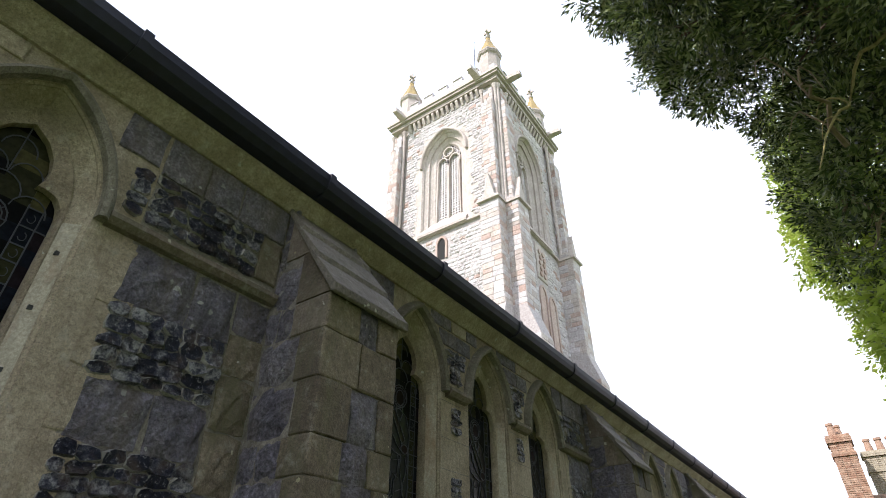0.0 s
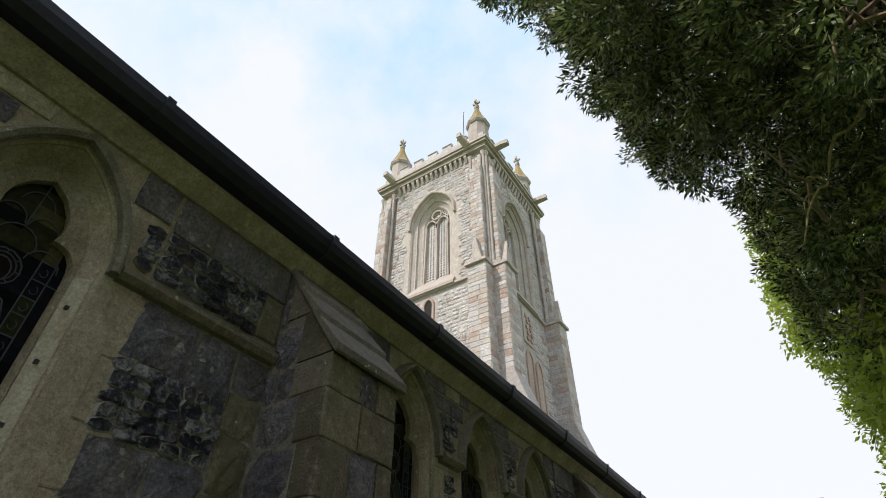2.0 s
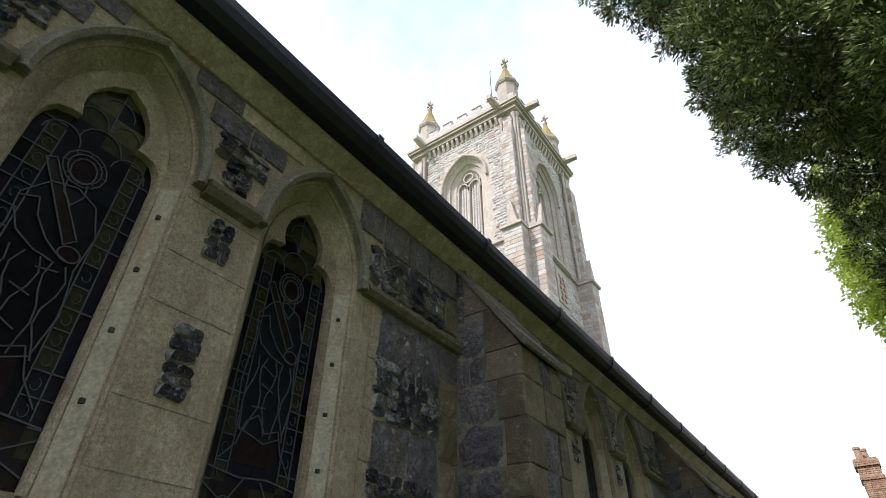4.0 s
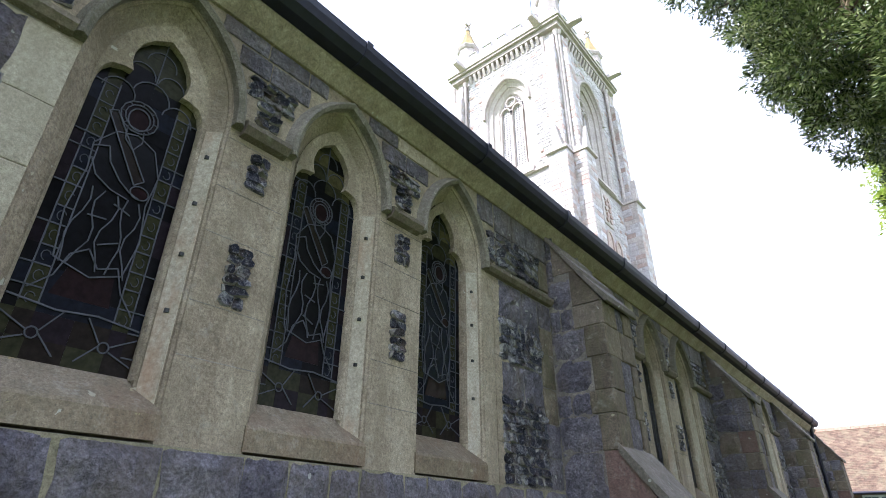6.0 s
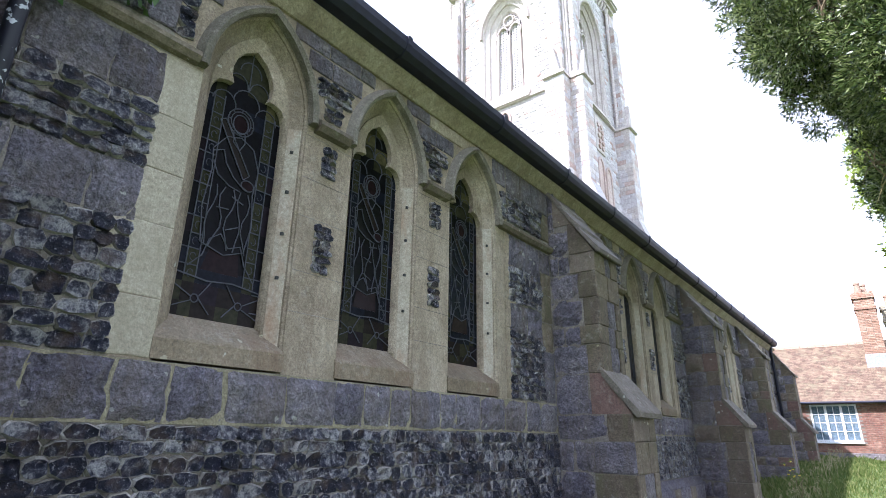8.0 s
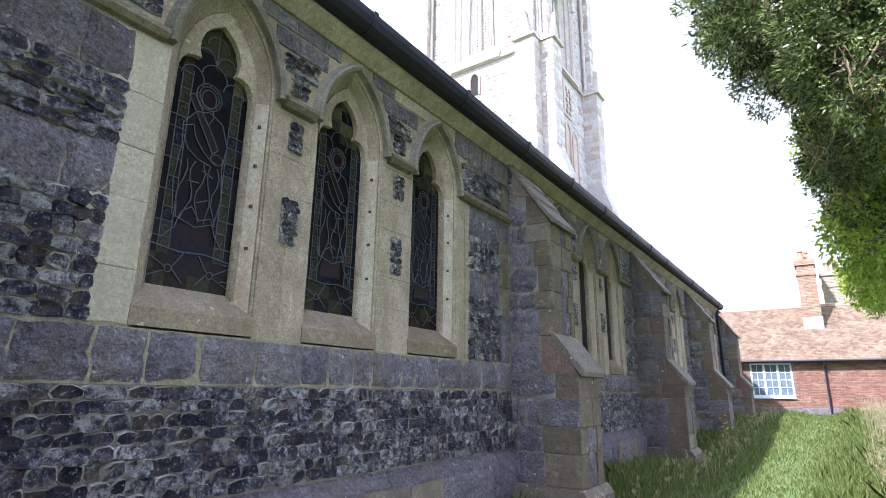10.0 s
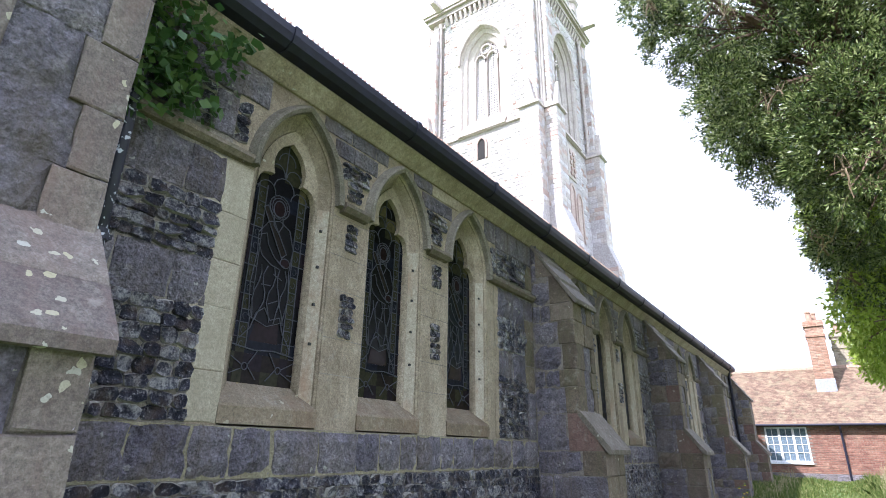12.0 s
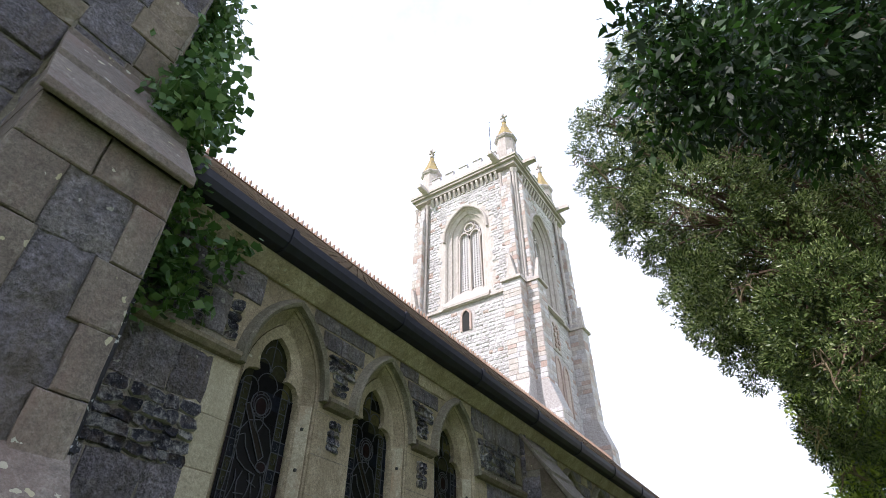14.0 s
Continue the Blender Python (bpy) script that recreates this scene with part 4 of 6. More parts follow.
        if rng.random() < 0.68:
            s = w * rng.uniform(0.28, 0.45)
            e = w * rng.uniform(0.2, 0.34)
            edge = MAUVE if front_mats else OLIVE
            for ua, ub, m, r in ((y0, y0 + s, edge, 0.4), (y0 + s, y1 - e, GREY, 1.0), (y1 - e, y1, edge, 0.4)):
                lay_stone(front, (ua + ub) / 2, mid, ub - ua - 0.008, h - 0.008, k + 0.002, m, b, rng, n=d - k, rough=r)
        else:
            s = y0 + w * rng.uniform(0.4, 0.7)
            for ua, ub in ((y0, s), (s, y1)):
                lay_stone(front, (ua + ub) / 2, mid, ub - ua - 0.008, h - 0.008, k + 0.002, rng.choice(front_mats or [OLIVE, OLIVE, OLIVE, BROWN]), b, rng, n=d - k, rough=0.4)
    return b


for i, y in enumerate(BUTTRESS_Y):
    buttress(y, y + 0.8, i < 1, 20 + i)
WEST = buttress(-5.32, -4.44, True, 31, [MAUVE, MAUVE, MAUVE, GREY], z_top=6.1, tip_z=4.36, d1=1.02, off_hi=2.58, off_lo=2.05, d2=1.33, steps=3, label="tall stone buttress with lichen spots and sloping caps under ivy")


# ---- stonework of the aisle wall ----
def bay_stones(bay, a, cs, b):
    rng = random.Random(90 + bay)
    rest = FLINT_REST[bay]
    near = bay == 0
    L, R = cs[0] - 0.72, cs[2] + 0.75
    # squared band, flint below it, then the plinth
    bm = bmesh.new()
    box(bm, -0.01, 0.012, a + 0.002, b - 0.002, 1.452, 1.817)
    part("pointing", bm, POINTING, wall, "pale pointing between squared stones")
    lay_courses(SOUTH, a, b, 1.46, 1.815, 0.36, 0.46, 0.046, [GREY], wall, rng, rough=1.0, joint=0.026)
    if near:
        flints(SOUTH, a, -1.1, 0.68, 1.445, 0.108, wall, rest, rng, True)
        flints(SOUTH, -1.1, b, 0.68, 1.445, 0.105, wall, rest, rng)
    else:
        flints(SOUTH, a, b, 0.68, 1.445, 0.115, wall, rest, rng)
    lay_courses(SOUTH, a, b, 0.08, 0.5, 0.42, 0.62, 0.02, [GREY, GREY, BROWN], wall, rng, n=0.085, rough=1.0)
    # chequer beside the windows: (z0, z1, flint or stone)
    bands = [(1.835, 2.65, True), (2.65, 3.02, False), (3.02, 3.5, True), (3.5, 3.92, False)]
    for u0, u1, quoin in ((a, L, a < -4), (R, b, True)):
        if u1 - u0 < 0.3:
            continue
        edge = u1 if u0 == R else None
        q = 0.0
        if u0 == R and near:
            q = 0.3
            for u, z, w, h in courses(b - q, b, 1.83, 3.92, 0.38, 0.3, rng):
                lay_stone(SOUTH, u, z, w, h, 0.02, rng.choice([GREY, GREY, OLIVE]), wall, rng, rough=1.0)
        for z0, z1, is_flint in bands:
            if is_flint:
                flints(SOUTH, u0 + 0.01, u1 - q - 0.01, z0, z1, 0.118 if u0 != R else 0.105, wall, rest, rng, near and z1 > 3)
            else:
                lay_courses(SOUTH, u0 + 0.01, u1 - q - 0.01, z0, z1, z1 - z0, 0.42, 0.03, [GREY], wall, rng, rough=1.1)
        # above the string course
        flints(SOUTH, u0 + 0.01, u1 - 0.22, 4.11, 4.52, 0.11, wall, rest, rng)
        lay_courses(SOUTH, u1 - 0.22, u1, 4.11, 4.52, 0.4, 0.22, 0.02, [GREY, OLIVE], wall, rng)
        lay_courses(SOUTH, u0 - 0.0, u1, 4.53, AISLE_Z - 0.005, 0.44, 0.5, 0.022, [GREY], wall, rng, rough=0.8)
    # toothed limestone at the outer jambs
    for z0, z1, more in ((1.83, 2.2, 0.02), (2.2, 2.68, 0.12), (2.68, 3.05, 0.17), (3.05, 3.45, 0.03), (3.45, 3.92, 0.12)):
        if near:
            u0, u1 = L - more * 1.25, cs[0] - 0.48
            lay_stone(SOUTH, (u0 + u1) / 2, (z0 + z1) / 2, u1 - u0, z1 - z0 - 0.006, 0.008, PALE, wall, rng, rough=0.1)
        else:
            lay_stone(SOUTH, L - more / 2 + 0.03, (z0 + z1) / 2, more + 0.1, z1 - z0 - 0.012, 0.008, TAN, wall, rng, rough=0.1)
        lay_stone(SOUTH, R + more / 2 - 0.03, (z0 + z1) / 2, more + 0.1, z1 - z0 - 0.012, 0.008, TAN, wall, rng, rough=0.1)
    # piers between the lights: flint panels, spandrel stones
    for c0, c1 in zip(cs, cs[1:]):
        m = (c0 + c1) / 2
        flints(SOUTH, m - 0.075, m + 0.085, 3.53, 3.82, 0.085, wall, rest, rng, near, 0.0)
        flints(SOUTH, m - 0.08, m + 0.09, 2.66, 3.08, 0.085, wall, rest, rng, near, 0.0)
        flints(SOUTH, m - 0.1, m + 0.1, 4.09, 4.3, 0.085, wall, rest, rng)
        flints(SOUTH, m - 0.2, m + 0.2, 4.3, 4.5, 0.09, wall, rest, rng)
        lay_courses(SOUTH, m - 0.33, m + 0.33, 4.52, 4.72, 0.2, 0.36, 0.016, [GREY], wall, rng, rough=0.6)
        lay_courses(SOUTH, m - 0.5, m + 0.5, 4.73, AISLE_Z - 0.005, 0.22, 0.45, 0.016, [GREY, GREY, TAN], wall, rng, rough=0.6)
    for c, s in ((cs[0], -1), (cs[2], 1)):
        flints(SOUTH, *sorted((c + s * 0.6, c + s * 0.73)), 4.11, 4.5, 0.1, wall, rest, rng)
        lay_courses(SOUTH, *sorted((c + s * 0.42, c + s * 0.73)), 4.56, AISLE_Z - 0.005, 0.4, 0.4, 0.018, [GREY], wall, rng, rough=0.6)


for bay, (a, cs, b) in enumerate(BAYS):
    bay_stones(bay, a, cs, b)
    FLINT_REST[bay].link("flints", FLINT, wall, "dark and milky knapped flints in rough courses", CORTEX)
bm = bmesh.new()
prism(bm, [(-0.05, -0.3), (0.085, -0.3), (0.085, 0.52), (0.0, 0.66), (-0.05, 0.66)], "y", -4.45, WALL_END)
part("plinth", bm, GREY, wall, "chamfered grey stone plinth")

# western block: taller wall behind the tall buttress
west = thing("wall_west", "taller stone wall rising behind the ivy at the west end", "wall", (-1, -4.9, 0), "structure")
bm = bmesh.new()
box(bm, -9.0, 0.35, -10.5, -4.62, -0.3, 8.0)
part("block_wall", bm, MORTAR, west)
wrng = random.Random(77)
lay_courses(Face((0.35, 0, 0), 0), -7.2, -5.34, 1.0, 7.9, 0.38, 0.5, 0.03, [GREY, GREY, GREY, BROWN], west, wrng, rough=1.1)
lay_courses(Face((0.35, 0, 0), 0), -5.34, -4.64, 4.9, 7.9, 0.38, 0.36, 0.02, [GREY, GREY, BROWN], west, wrng)
lay_courses(Face((0, -4.62, 0), 90), -0.35, 1.6, 5.4, 7.9, 0.36, 0.5, 0.02, [GREY, GREY, BROWN], west, wrng)
bm = bmesh.new()
box(bm, -9.1, 0.45, -10.6, -4.52, 8.0, 8.2, 0.03)
part("coping", bm, BROWN, west, "flat stone coping along the wall top")


# ---- downpipes ----
def downpipe(y, x, z0, z1, material, label):
    d = thing("downpipe", label, "downpipe", (x, y, z0), group="rainwater pipes on the aisle wall")
    bm = bmesh.new()
    tube(bm, [(x, y, z0), (x, y, z1 - 0.35), (x + 0.02, y, z1 - 0.2), (x + 0.13, y, z1)], [0.05] * 4, 12)
    part("pipe", bm, material, d, smooth=True)
    z = z0 + 0.5
    while z < z1 - 0.3:
        bm = bmesh.new()
        tube(bm, [(x, y, z), (x, y, z + 0.07)], [0.064, 0.064], 12)
        box(bm, 0.0, x + 0.01, y - 0.085, y + 0.085, z + 0.02, z + 0.05)
        part("bracket", bm, material, d)
        z += 1.2
    return d


downpipe(-4.1, 0.1, 0.0, 5.22, FLAKED, "black downpipe with flaking paint showing white specks")
downpipe(21.5, 0.12, 0.2, 5.22, BLACK, "black cast iron downpipe beside the last buttress")

# ---- tower ----
TX0, TX1, TY0, TY1 = -18.8, -9.2, 24.4, 33.8
TC = ((TX0 + TX1) / 2, (TY0 + TY1) / 2)
tower = thing("church_tower", "tall pale limestone church tower with belfry windows, battlements and pinnacles", "tower", (TC[0], TC[1], 0))
T_FRONT, T_SIDE = Face((0, TY0, 0), -90), Face((TX1, 0, 0), 0)   # outward -y along +x; outward +x along +y
DRIP, LEDGE = 23.9, 37.0

bm = bmesh.new()
box(bm, TX0, TX1, TY0, TY1, -0.3, DRIP)
part("lower_wall", bm, TOWER_MORTAR, tower)
bm = bmesh.new()
box(bm, TX0, TX0 + 1.0, TY0 + 1.0, TY1, DRIP, LEDGE)
box(bm, TX0 + 1.0, TX1 - 1.0, TY1 - 1.0, TY1, DRIP, LEDGE)
box(bm, TX0 + 1.0, TX1 - 1.0, TY0 + 1.0, TY1 - 1.0, LEDGE - 0.5, LEDGE)
part("upper_wall", bm, TOWER_MORTAR, tower)
# near-black block; the belfry's inner shade is painted on it
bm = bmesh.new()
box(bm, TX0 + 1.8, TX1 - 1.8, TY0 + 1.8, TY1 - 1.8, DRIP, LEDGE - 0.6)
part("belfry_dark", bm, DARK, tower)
B_SPRING, B_MORE, B_A = 31.0, 0.95, 2.0
B_ORDERS = [(0.0, 2.0), (0.12, 1.9), (0.2, 1.9), (0.32, 1.7), (0.36, 1.6), (0.48, 1.6), (0.62, 1.35), (0.66, 1.2), (0.8, 1.1)]
WIN_F, WIN_S = TC[0], TC[1] - 0.1


def lattice_light(face, c, parent):
    """Pierced stone filling of a belfry window: two lights and a rose under the arch."""
    n = -0.82
    j = Joined()
    s = 0.235
    rows = int((33.4 - 25.2) / s)
    for i in range(-5, 5):
        for k in range(rows):
            u, z = (i + 0.5) * s, 25.2 + (k + 0.5) * s
            r = math.hypot(abs(u) + B_MORE, max(0, z - B_SPRING))
            if z > B_SPRING and r > 1.1 + B_MORE or abs(u) > 1.12:
                continue
            h = s / 2
            w = 0.33 * s
            sq = [(u - h, z - h), (u, z - h), (u + h, z - h), (u + h, z), (u + h, z + h), (u, z + h), (u - h, z + h), (u - h, z)]
            di = [(u - w * 0.72, z - w * 0.72), (u, z - w), (u + w * 0.72, z - w * 0.72), (u + w, z), (u + w * 0.72, z + w * 0.72), (u, z + w), (u - w * 0.72, z + w * 0.72), (u - w, z)]
            v = [tuple(face.at(n, c + a, b)) for a, b in sq] + [tuple(face.at(n, c + a, b)) for a, b in di] + [tuple(face.at(n - 0.1, c + a, b)) for a, b in di]
            j.add(v, [(a, (a + 1) % 8, 8 + (a + 1) % 8, 8 + a) for a in range(8)] + [(8 + a, 8 + (a + 1) % 8, 16 + (a + 1) % 8, 16 + a) for a in range(8)])
    # near-black backing sheet paints the shade seen through the piercings
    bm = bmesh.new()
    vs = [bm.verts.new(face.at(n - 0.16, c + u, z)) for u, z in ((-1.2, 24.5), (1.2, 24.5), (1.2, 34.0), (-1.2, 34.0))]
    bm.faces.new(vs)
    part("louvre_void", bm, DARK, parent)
    j.link("pierced_panel", TOWER, parent, "pierced stone louvre panel")

    def bar(points, w=0.13, dd=0.22):
        rings = []
        for k, (u, z) in enumerate(points):
            (ua, za), (ub, zb) = points[max(k - 1, 0)], points[min(k + 1, len(points) - 1)]
            if points[0] == points[-1] and k in (0, len(points) - 1):
                (ua, za), (ub, zb) = points[-2], points[1]
            p = Vector((za - zb, ub - ua)).normalized() * w / 2
            rings.append([face.at(nn, c + u + s * p.x, z + s * p.y) for nn, s in ((n - 0.02, -1), (n + dd, -0.8), (n + dd, 0.8), (n - 0.02, 1))])
        v, f = loft(rings)
        part_raw("tracery_bar", v, f, TOWER_DRESS, parent)

    bar([(0, 25.1), (0, 31.2)], 0.2)
    for sgn in (-1, 1):
        bar([(sgn * (0.54 + 0.54 * math.cos(t)), 30.6 + 0.95 * math.sin(t)) for t in [math.pi * k / 10 for k in range(11)]])
    bar([(0.44 * math.cos(t), 32.0 + 0.44 * math.sin(t)) for t in [2 * math.pi * k / 14 for k in range(15)]], 0.12)
    for sgn in (-1, 1):
        bar([(sgn * (1.08 - 0.02 * k), 25.1 + 6 * k / 6) for k in range(7)], 0.14)


for face, c, u0, u1 in ((T_FRONT, WIN_F, TX0, TX1), (T_SIDE, WIN_S, TY0 + 1.0, TY1)):
    arch_panel(face, c, u0, u1, DRIP, LEDGE, B_ORDERS, B_SPRING, B_MORE, 1.0, TOWER_DRESS, tower, "belfry_wall")
    hood(face, c, 2.0, B_SPRING, B_MORE, 0.24, 0.22, B_SPRING - 0.3, TOWER_DRESS, tower)
    lattice_light(face, c, tower)
    # sloping sill down to the drip course
    bm = bmesh.new()
    vs = [face.at(n, u, z) for u in (c - 2.05, c + 2.05) for n, z in ((-0.95, 25.9), (0.22, 24.25), (0.3, 24.1), (0.3, DRIP), (-0.95, DRIP))]
    vv = [bm.verts.new(v) for v in vs]
    for k in range(5):
        bm.faces.new((vv[k], vv[(k + 1) % 5], vv[5 + (k + 1) % 5], vv[5 + k]))
    bm.faces.new(vv[:5])
    bm.faces.new(vv[:4:-1])
    part("window_sill", bm, TOWER_DRESS, tower)
bm = bmesh.new()
for z, d in ((DRIP, 0.2), (DRIP + 0.1, 0.12)):
    box(bm, TX0 - d, TX1 + d, TY0 - d, TY1 + d, z - 0.05, z + 0.1)
part("drip_course", bm, TOWER_DRESS, tower, "moulded string course with lichen")


def tower_blocks():
    """Coursed rubble of the two seen faces."""
    rng = random.Random(41)
    body, pink = Joined(), Joined()
    for face, u0, u1, c in ((T_FRONT, TX0 + 1.1, TX1 - 1.4, WIN_F), (T_SIDE, TY0 + 1.2, TY1 - 1.2, WIN_S)):
        z = 8.0
        while z < LEDGE - 0.9:
            h = rng.uniform(0.22, 0.36)
            u = u0
            while u < u1:
                w = rng.uniform(0.28, 0.75)
                mid, mz = u + w / 2, z + h / 2
                r = math.hypot(abs(mid - c) + B_MORE, max(0, mz - B_SPRING))
                inside = mz > DRIP - 0.35 and (abs(mid - c) < 2.3 + w / 2 and mz < B_SPRING + 0.2 or mz >= B_SPRING and r < 2.3 + B_MORE + w * 0.5)
                if DRIP - 0.35 < mz < DRIP + 0.4:
                    inside = True
                slit = (face is T_FRONT and abs(mid - c) < 0.65 and 21.2 < mz < 23.7) or (face is T_SIDE and (28.3 < mid < 30.1 and 20.4 < mz < 23.8 or 28.4 < mid < 31.0 and 15.6 < mz < 20.4))
                if not inside and not slit:
                    v, f = block_mesh(w - 0.02, h - 0.02, 0.05 * rng.uniform(0.7, 1.5), rng, 0.9)
                    (body if rng.random() < 0.93 else pink).add([tuple(face.m @ Matrix.Translation((0, mid, mz)) @ Vector(p)) for p in v], f)
                u += w
            z += h
    body.link("rubble", TOWER, tower, "pale coursed rubble stones")
    pink.link("pink_rubble", TOWER_PINK, tower)


tower_blocks()


def tower_buttress(face, u0, u1, name="tower_buttress"):
    """An angle buttress in stages, with offsets and a gabled drip."""
    um, w = (u0 + u1) / 2, u1 - u0
    stages = [(-0.3, 9.0, 2.6, 0.2), (9.0, 14.4, 1.8, 0.05), (14.4, DRIP, 1.15, 0.0), (DRIP, 33.6, 0.75, -0.22), (33.6, 35.3, 0.42, -0.3)]
    for i, (z0, z1, d, e) in enumerate(stages):
        bm = bmesh.new()
        a, b = u0 - e, u1 + e
        nd_, ne = (stages[i + 1][2], stages[i + 1][3]) if i + 1 < len(stages) else (0.0, -0.35)
        hgt = (d - nd_) * (3.0 if i < 2 else 1.1)
        prof = [(0, z0), (d, z0), (d, z1), (nd_ - 0.02, z1 + hgt), (0, z1 + hgt)]
        vs = [[bm.verts.new(face.at(n, u, z)) for n, z in prof] for u in (a, b)]
        for k in range(5):
            bm.faces.new((vs[0][k], vs[0][(k + 1) % 5], vs[1][(k + 1) % 5], vs[1][k]))
        bm.faces.new(vs[0])
        bm.faces.new(vs[1][::-1])
        part("buttress_stage", bm, TOWER_MORTAR if i < 4 else TOWER_DRESS, tower)
        # quoins on the front and both sides
        j, jp, jd = Joined(), Joined(), Joined()
        rng = random.Random(int(z0 * 10 + u0 * 100) % 9999)
        z = max(z0 + 0.05, 9.0)
        while z < z1 - 0.1:
            h = min(rng.uniform(0.3, 0.42), z1 - z)
            for side in range(3):
                if side == 0:
                    m, span = face.m @ Matrix.Translation((d, 0, 0)), (a, b)
                elif side == 1:
                    m, span = face.m @ Matrix.Translation((0, a, 0)) @ Matrix.Rotation(radians(-90), 4, "Z"), (0, d)
                else:
                    m, span = face.m @ Matrix.Translation((0, b, 0)) @ Matrix.Rotation(radians(90), 4, "Z"), (-d, 0)
                cut = span[0] + (span[1] - span[0]) * rng.choice((0.35, 0.62, 0.5))
                for s0, s1 in ((span[0], cut), (cut, span[1])):
                    if s1 - s0 > 0.08:
                        v, f = block_mesh(s1 - s0 - 0.02, h - 0.02, 0.03, rng, 0.6)
                        rng.choice((j, j, jd, jd, jp)).add([tuple(m @ Matrix.Translation((0, (s0 + s1) / 2, z + h / 2)) @ Vector(p)) for p in v], f)
            z += h
        j.link("quoin_facing", TOWER, tower)
        jp.link("quoin_facing", TOWER_PINK, tower)
        jd.link("quoin_facing", TOWER_DRESS, tower)
    # gabled front at the drip
    d = stages[2][2]
    bm = bmesh.new()
    for n0, n1, lo, hi, ww in ((0.6, d + 0.22, DRIP - 0.1, DRIP + 0.1, w / 2 + 0.12),):
        vs = [bm.verts.new(face.at(n, um + s * ww, z)) for n in (0.0, n1) for s in (-1, 1) for z in (lo, hi)]
        for f in ((0, 1, 3, 2), (4, 6, 7, 5), (0, 4, 5, 1), (2, 3, 7, 6), (1, 5, 7, 3), (0, 2, 6, 4)):
            bm.faces.new([vs[x] for x in f])
    part("drip", bm, TOWER_DRESS, tower)
    bm = bmesh.new()
    vs = [bm.verts.new(face.at(n, um + s, z)) for n in (0.7, d) for s, z in ((-w * 0.32, DRIP + 0.1), (w * 0.32, DRIP + 0.1), (0, DRIP + 2.3))]
    for f in ((0, 1, 2), (3, 5, 4), (0, 3, 4, 1), (1, 4, 5, 2), (2, 5, 3, 0)):
        bm.faces.new([vs[x] for x in f])
    part("gablet", bm, TOWER_DRESS, tower, "steep little stone gable")
    bm = bmesh.new()
    for s in (-1, 1):
        tube(bm, [face.at(0.3, um + s * (w / 2 - 0.1), DRIP + 0.3), face.at(0.3, um + s * (w / 2 - 0.1), 35.4)], [0.12, 0.12], 8)
        tube(bm, [face.at(0.3, um + s * (w / 2 - 0.1), 35.2), face.at(0.3, um + s * (w / 2 - 0.1), 35.6)], [0.13, 0.24], 8)
    part("angle_shaft", bm, TOWER_DRESS, tower)


T_WEST, T_BACK = Face((TX0, 0, 0), 180), Face((0, TY1, 0), 90)
tower_buttress(T_FRONT, -10.3, -8.95)
tower_buttress(T_FRONT, -19.05, -17.7)
tower_buttress(T_SIDE, 24.15, 25.5)
tower_buttress(T_SIDE, 32.4, 33.75)

# corbel table, ledge, parapet
for face, c in ((T_FRONT, TC[0]), (T_SIDE, TC[1])):
    for k in range(15):
        u = c - 3.3 + 6.6 * k / 14
        bm = bmesh.new()
        vs = [bm.verts.new(face.at(n, u + s * 0.11, z)) for s in (-1, 1) for n, z in ((0, 35.5), (0.1, 35.5), (0.34, 35.95), (0.34, 36.25), (0, 36.25))]
        for q in range(5):
            bm.faces.new((vs[q], vs[(q + 1) % 5], vs[5 + (q + 1) % 5], vs[5 + q]))
        bm.faces.new(vs[:5])
        bm.faces.new(vs[:4:-1])
        part("corbel", bm, TOWER_DRESS, tower)
bm = bmesh.new()
for z0, z1, d in ((36.2, 36.6, 0.4), (36.6, 36.85, 0.62), (36.85, 37.1, 0.72), (37.1, 37.35, 0.5)):
    box(bm, TX0 - d, TX1 + d, TY0 - d, TY1 + d, z0, z1)
part("cornice", bm, TOWER_DRESS, tower, "heavy moulded cornice")
bm = bmesh.new()
for x0, x1, y0, y1 in ((TX0 - 0.25, TX1 + 0.25, TY0 - 0.25, TY0 + 0.2), (TX0 - 0.25, TX1 + 0.25, TY1 - 0.2, TY1 + 0.25), (TX0 - 0.25, TX0 + 0.2, TY0 + 0.2, TY1 - 0.2), (TX1 - 0.2, TX1 + 0.25, TY0 + 0.2, TY1 - 0.2)):
    box(bm, x0, x1, y0, y1, 37.35, 38.25)
part("parapet", bm, TOWER, tower)
for face, c in ((T_FRONT, TC[0]), (T_SIDE, TC[1]), (T_WEST, -TC[1]), (T_BACK, -TC[0])):
    for k in range(5):
        u = c - 3.0 + 1.5 * k
        bm = bmesh.new()
        vs = [bm.verts.new(face.at(n, u + s, z)) for s in (-0.45, 0.45) for n, z in ((-0.15, 38.25), (0.22, 38.25), (0.22, 38.7), (0.3, 38.72), (0.3, 38.78), (0.05, 38.98), (-0.15, 38.85))]
        for q in range(7):
            bm.faces.new((vs[q], vs[(q + 1) % 7], vs[7 + (q + 1) % 7], vs[7 + q]))
        bm.faces.new(vs[:7])
        bm.faces.new(vs[:6:-1])
        part("merlon", bm, TOWER, tower)


def ngon_stack(bm, cx, cy, levels, sides=8):
    rings = [[bm.verts.new((cx + r * math.cos(2 * math.pi * (k + 0.5) / sides), cy + r * math.sin(2 * math.pi * (k + 0.5) / sides), z)) for k in range(sides)] for z, r in levels]
    for a, b in zip(rings, rings[1:]):
        for k in range(sides):
            bm.faces.new((a[k], a[(k + 1) % sides], b[(k + 1) % sides], b[k]))
    bm.faces.new(rings[0][::-1])
    bm.faces.new(rings[-1])


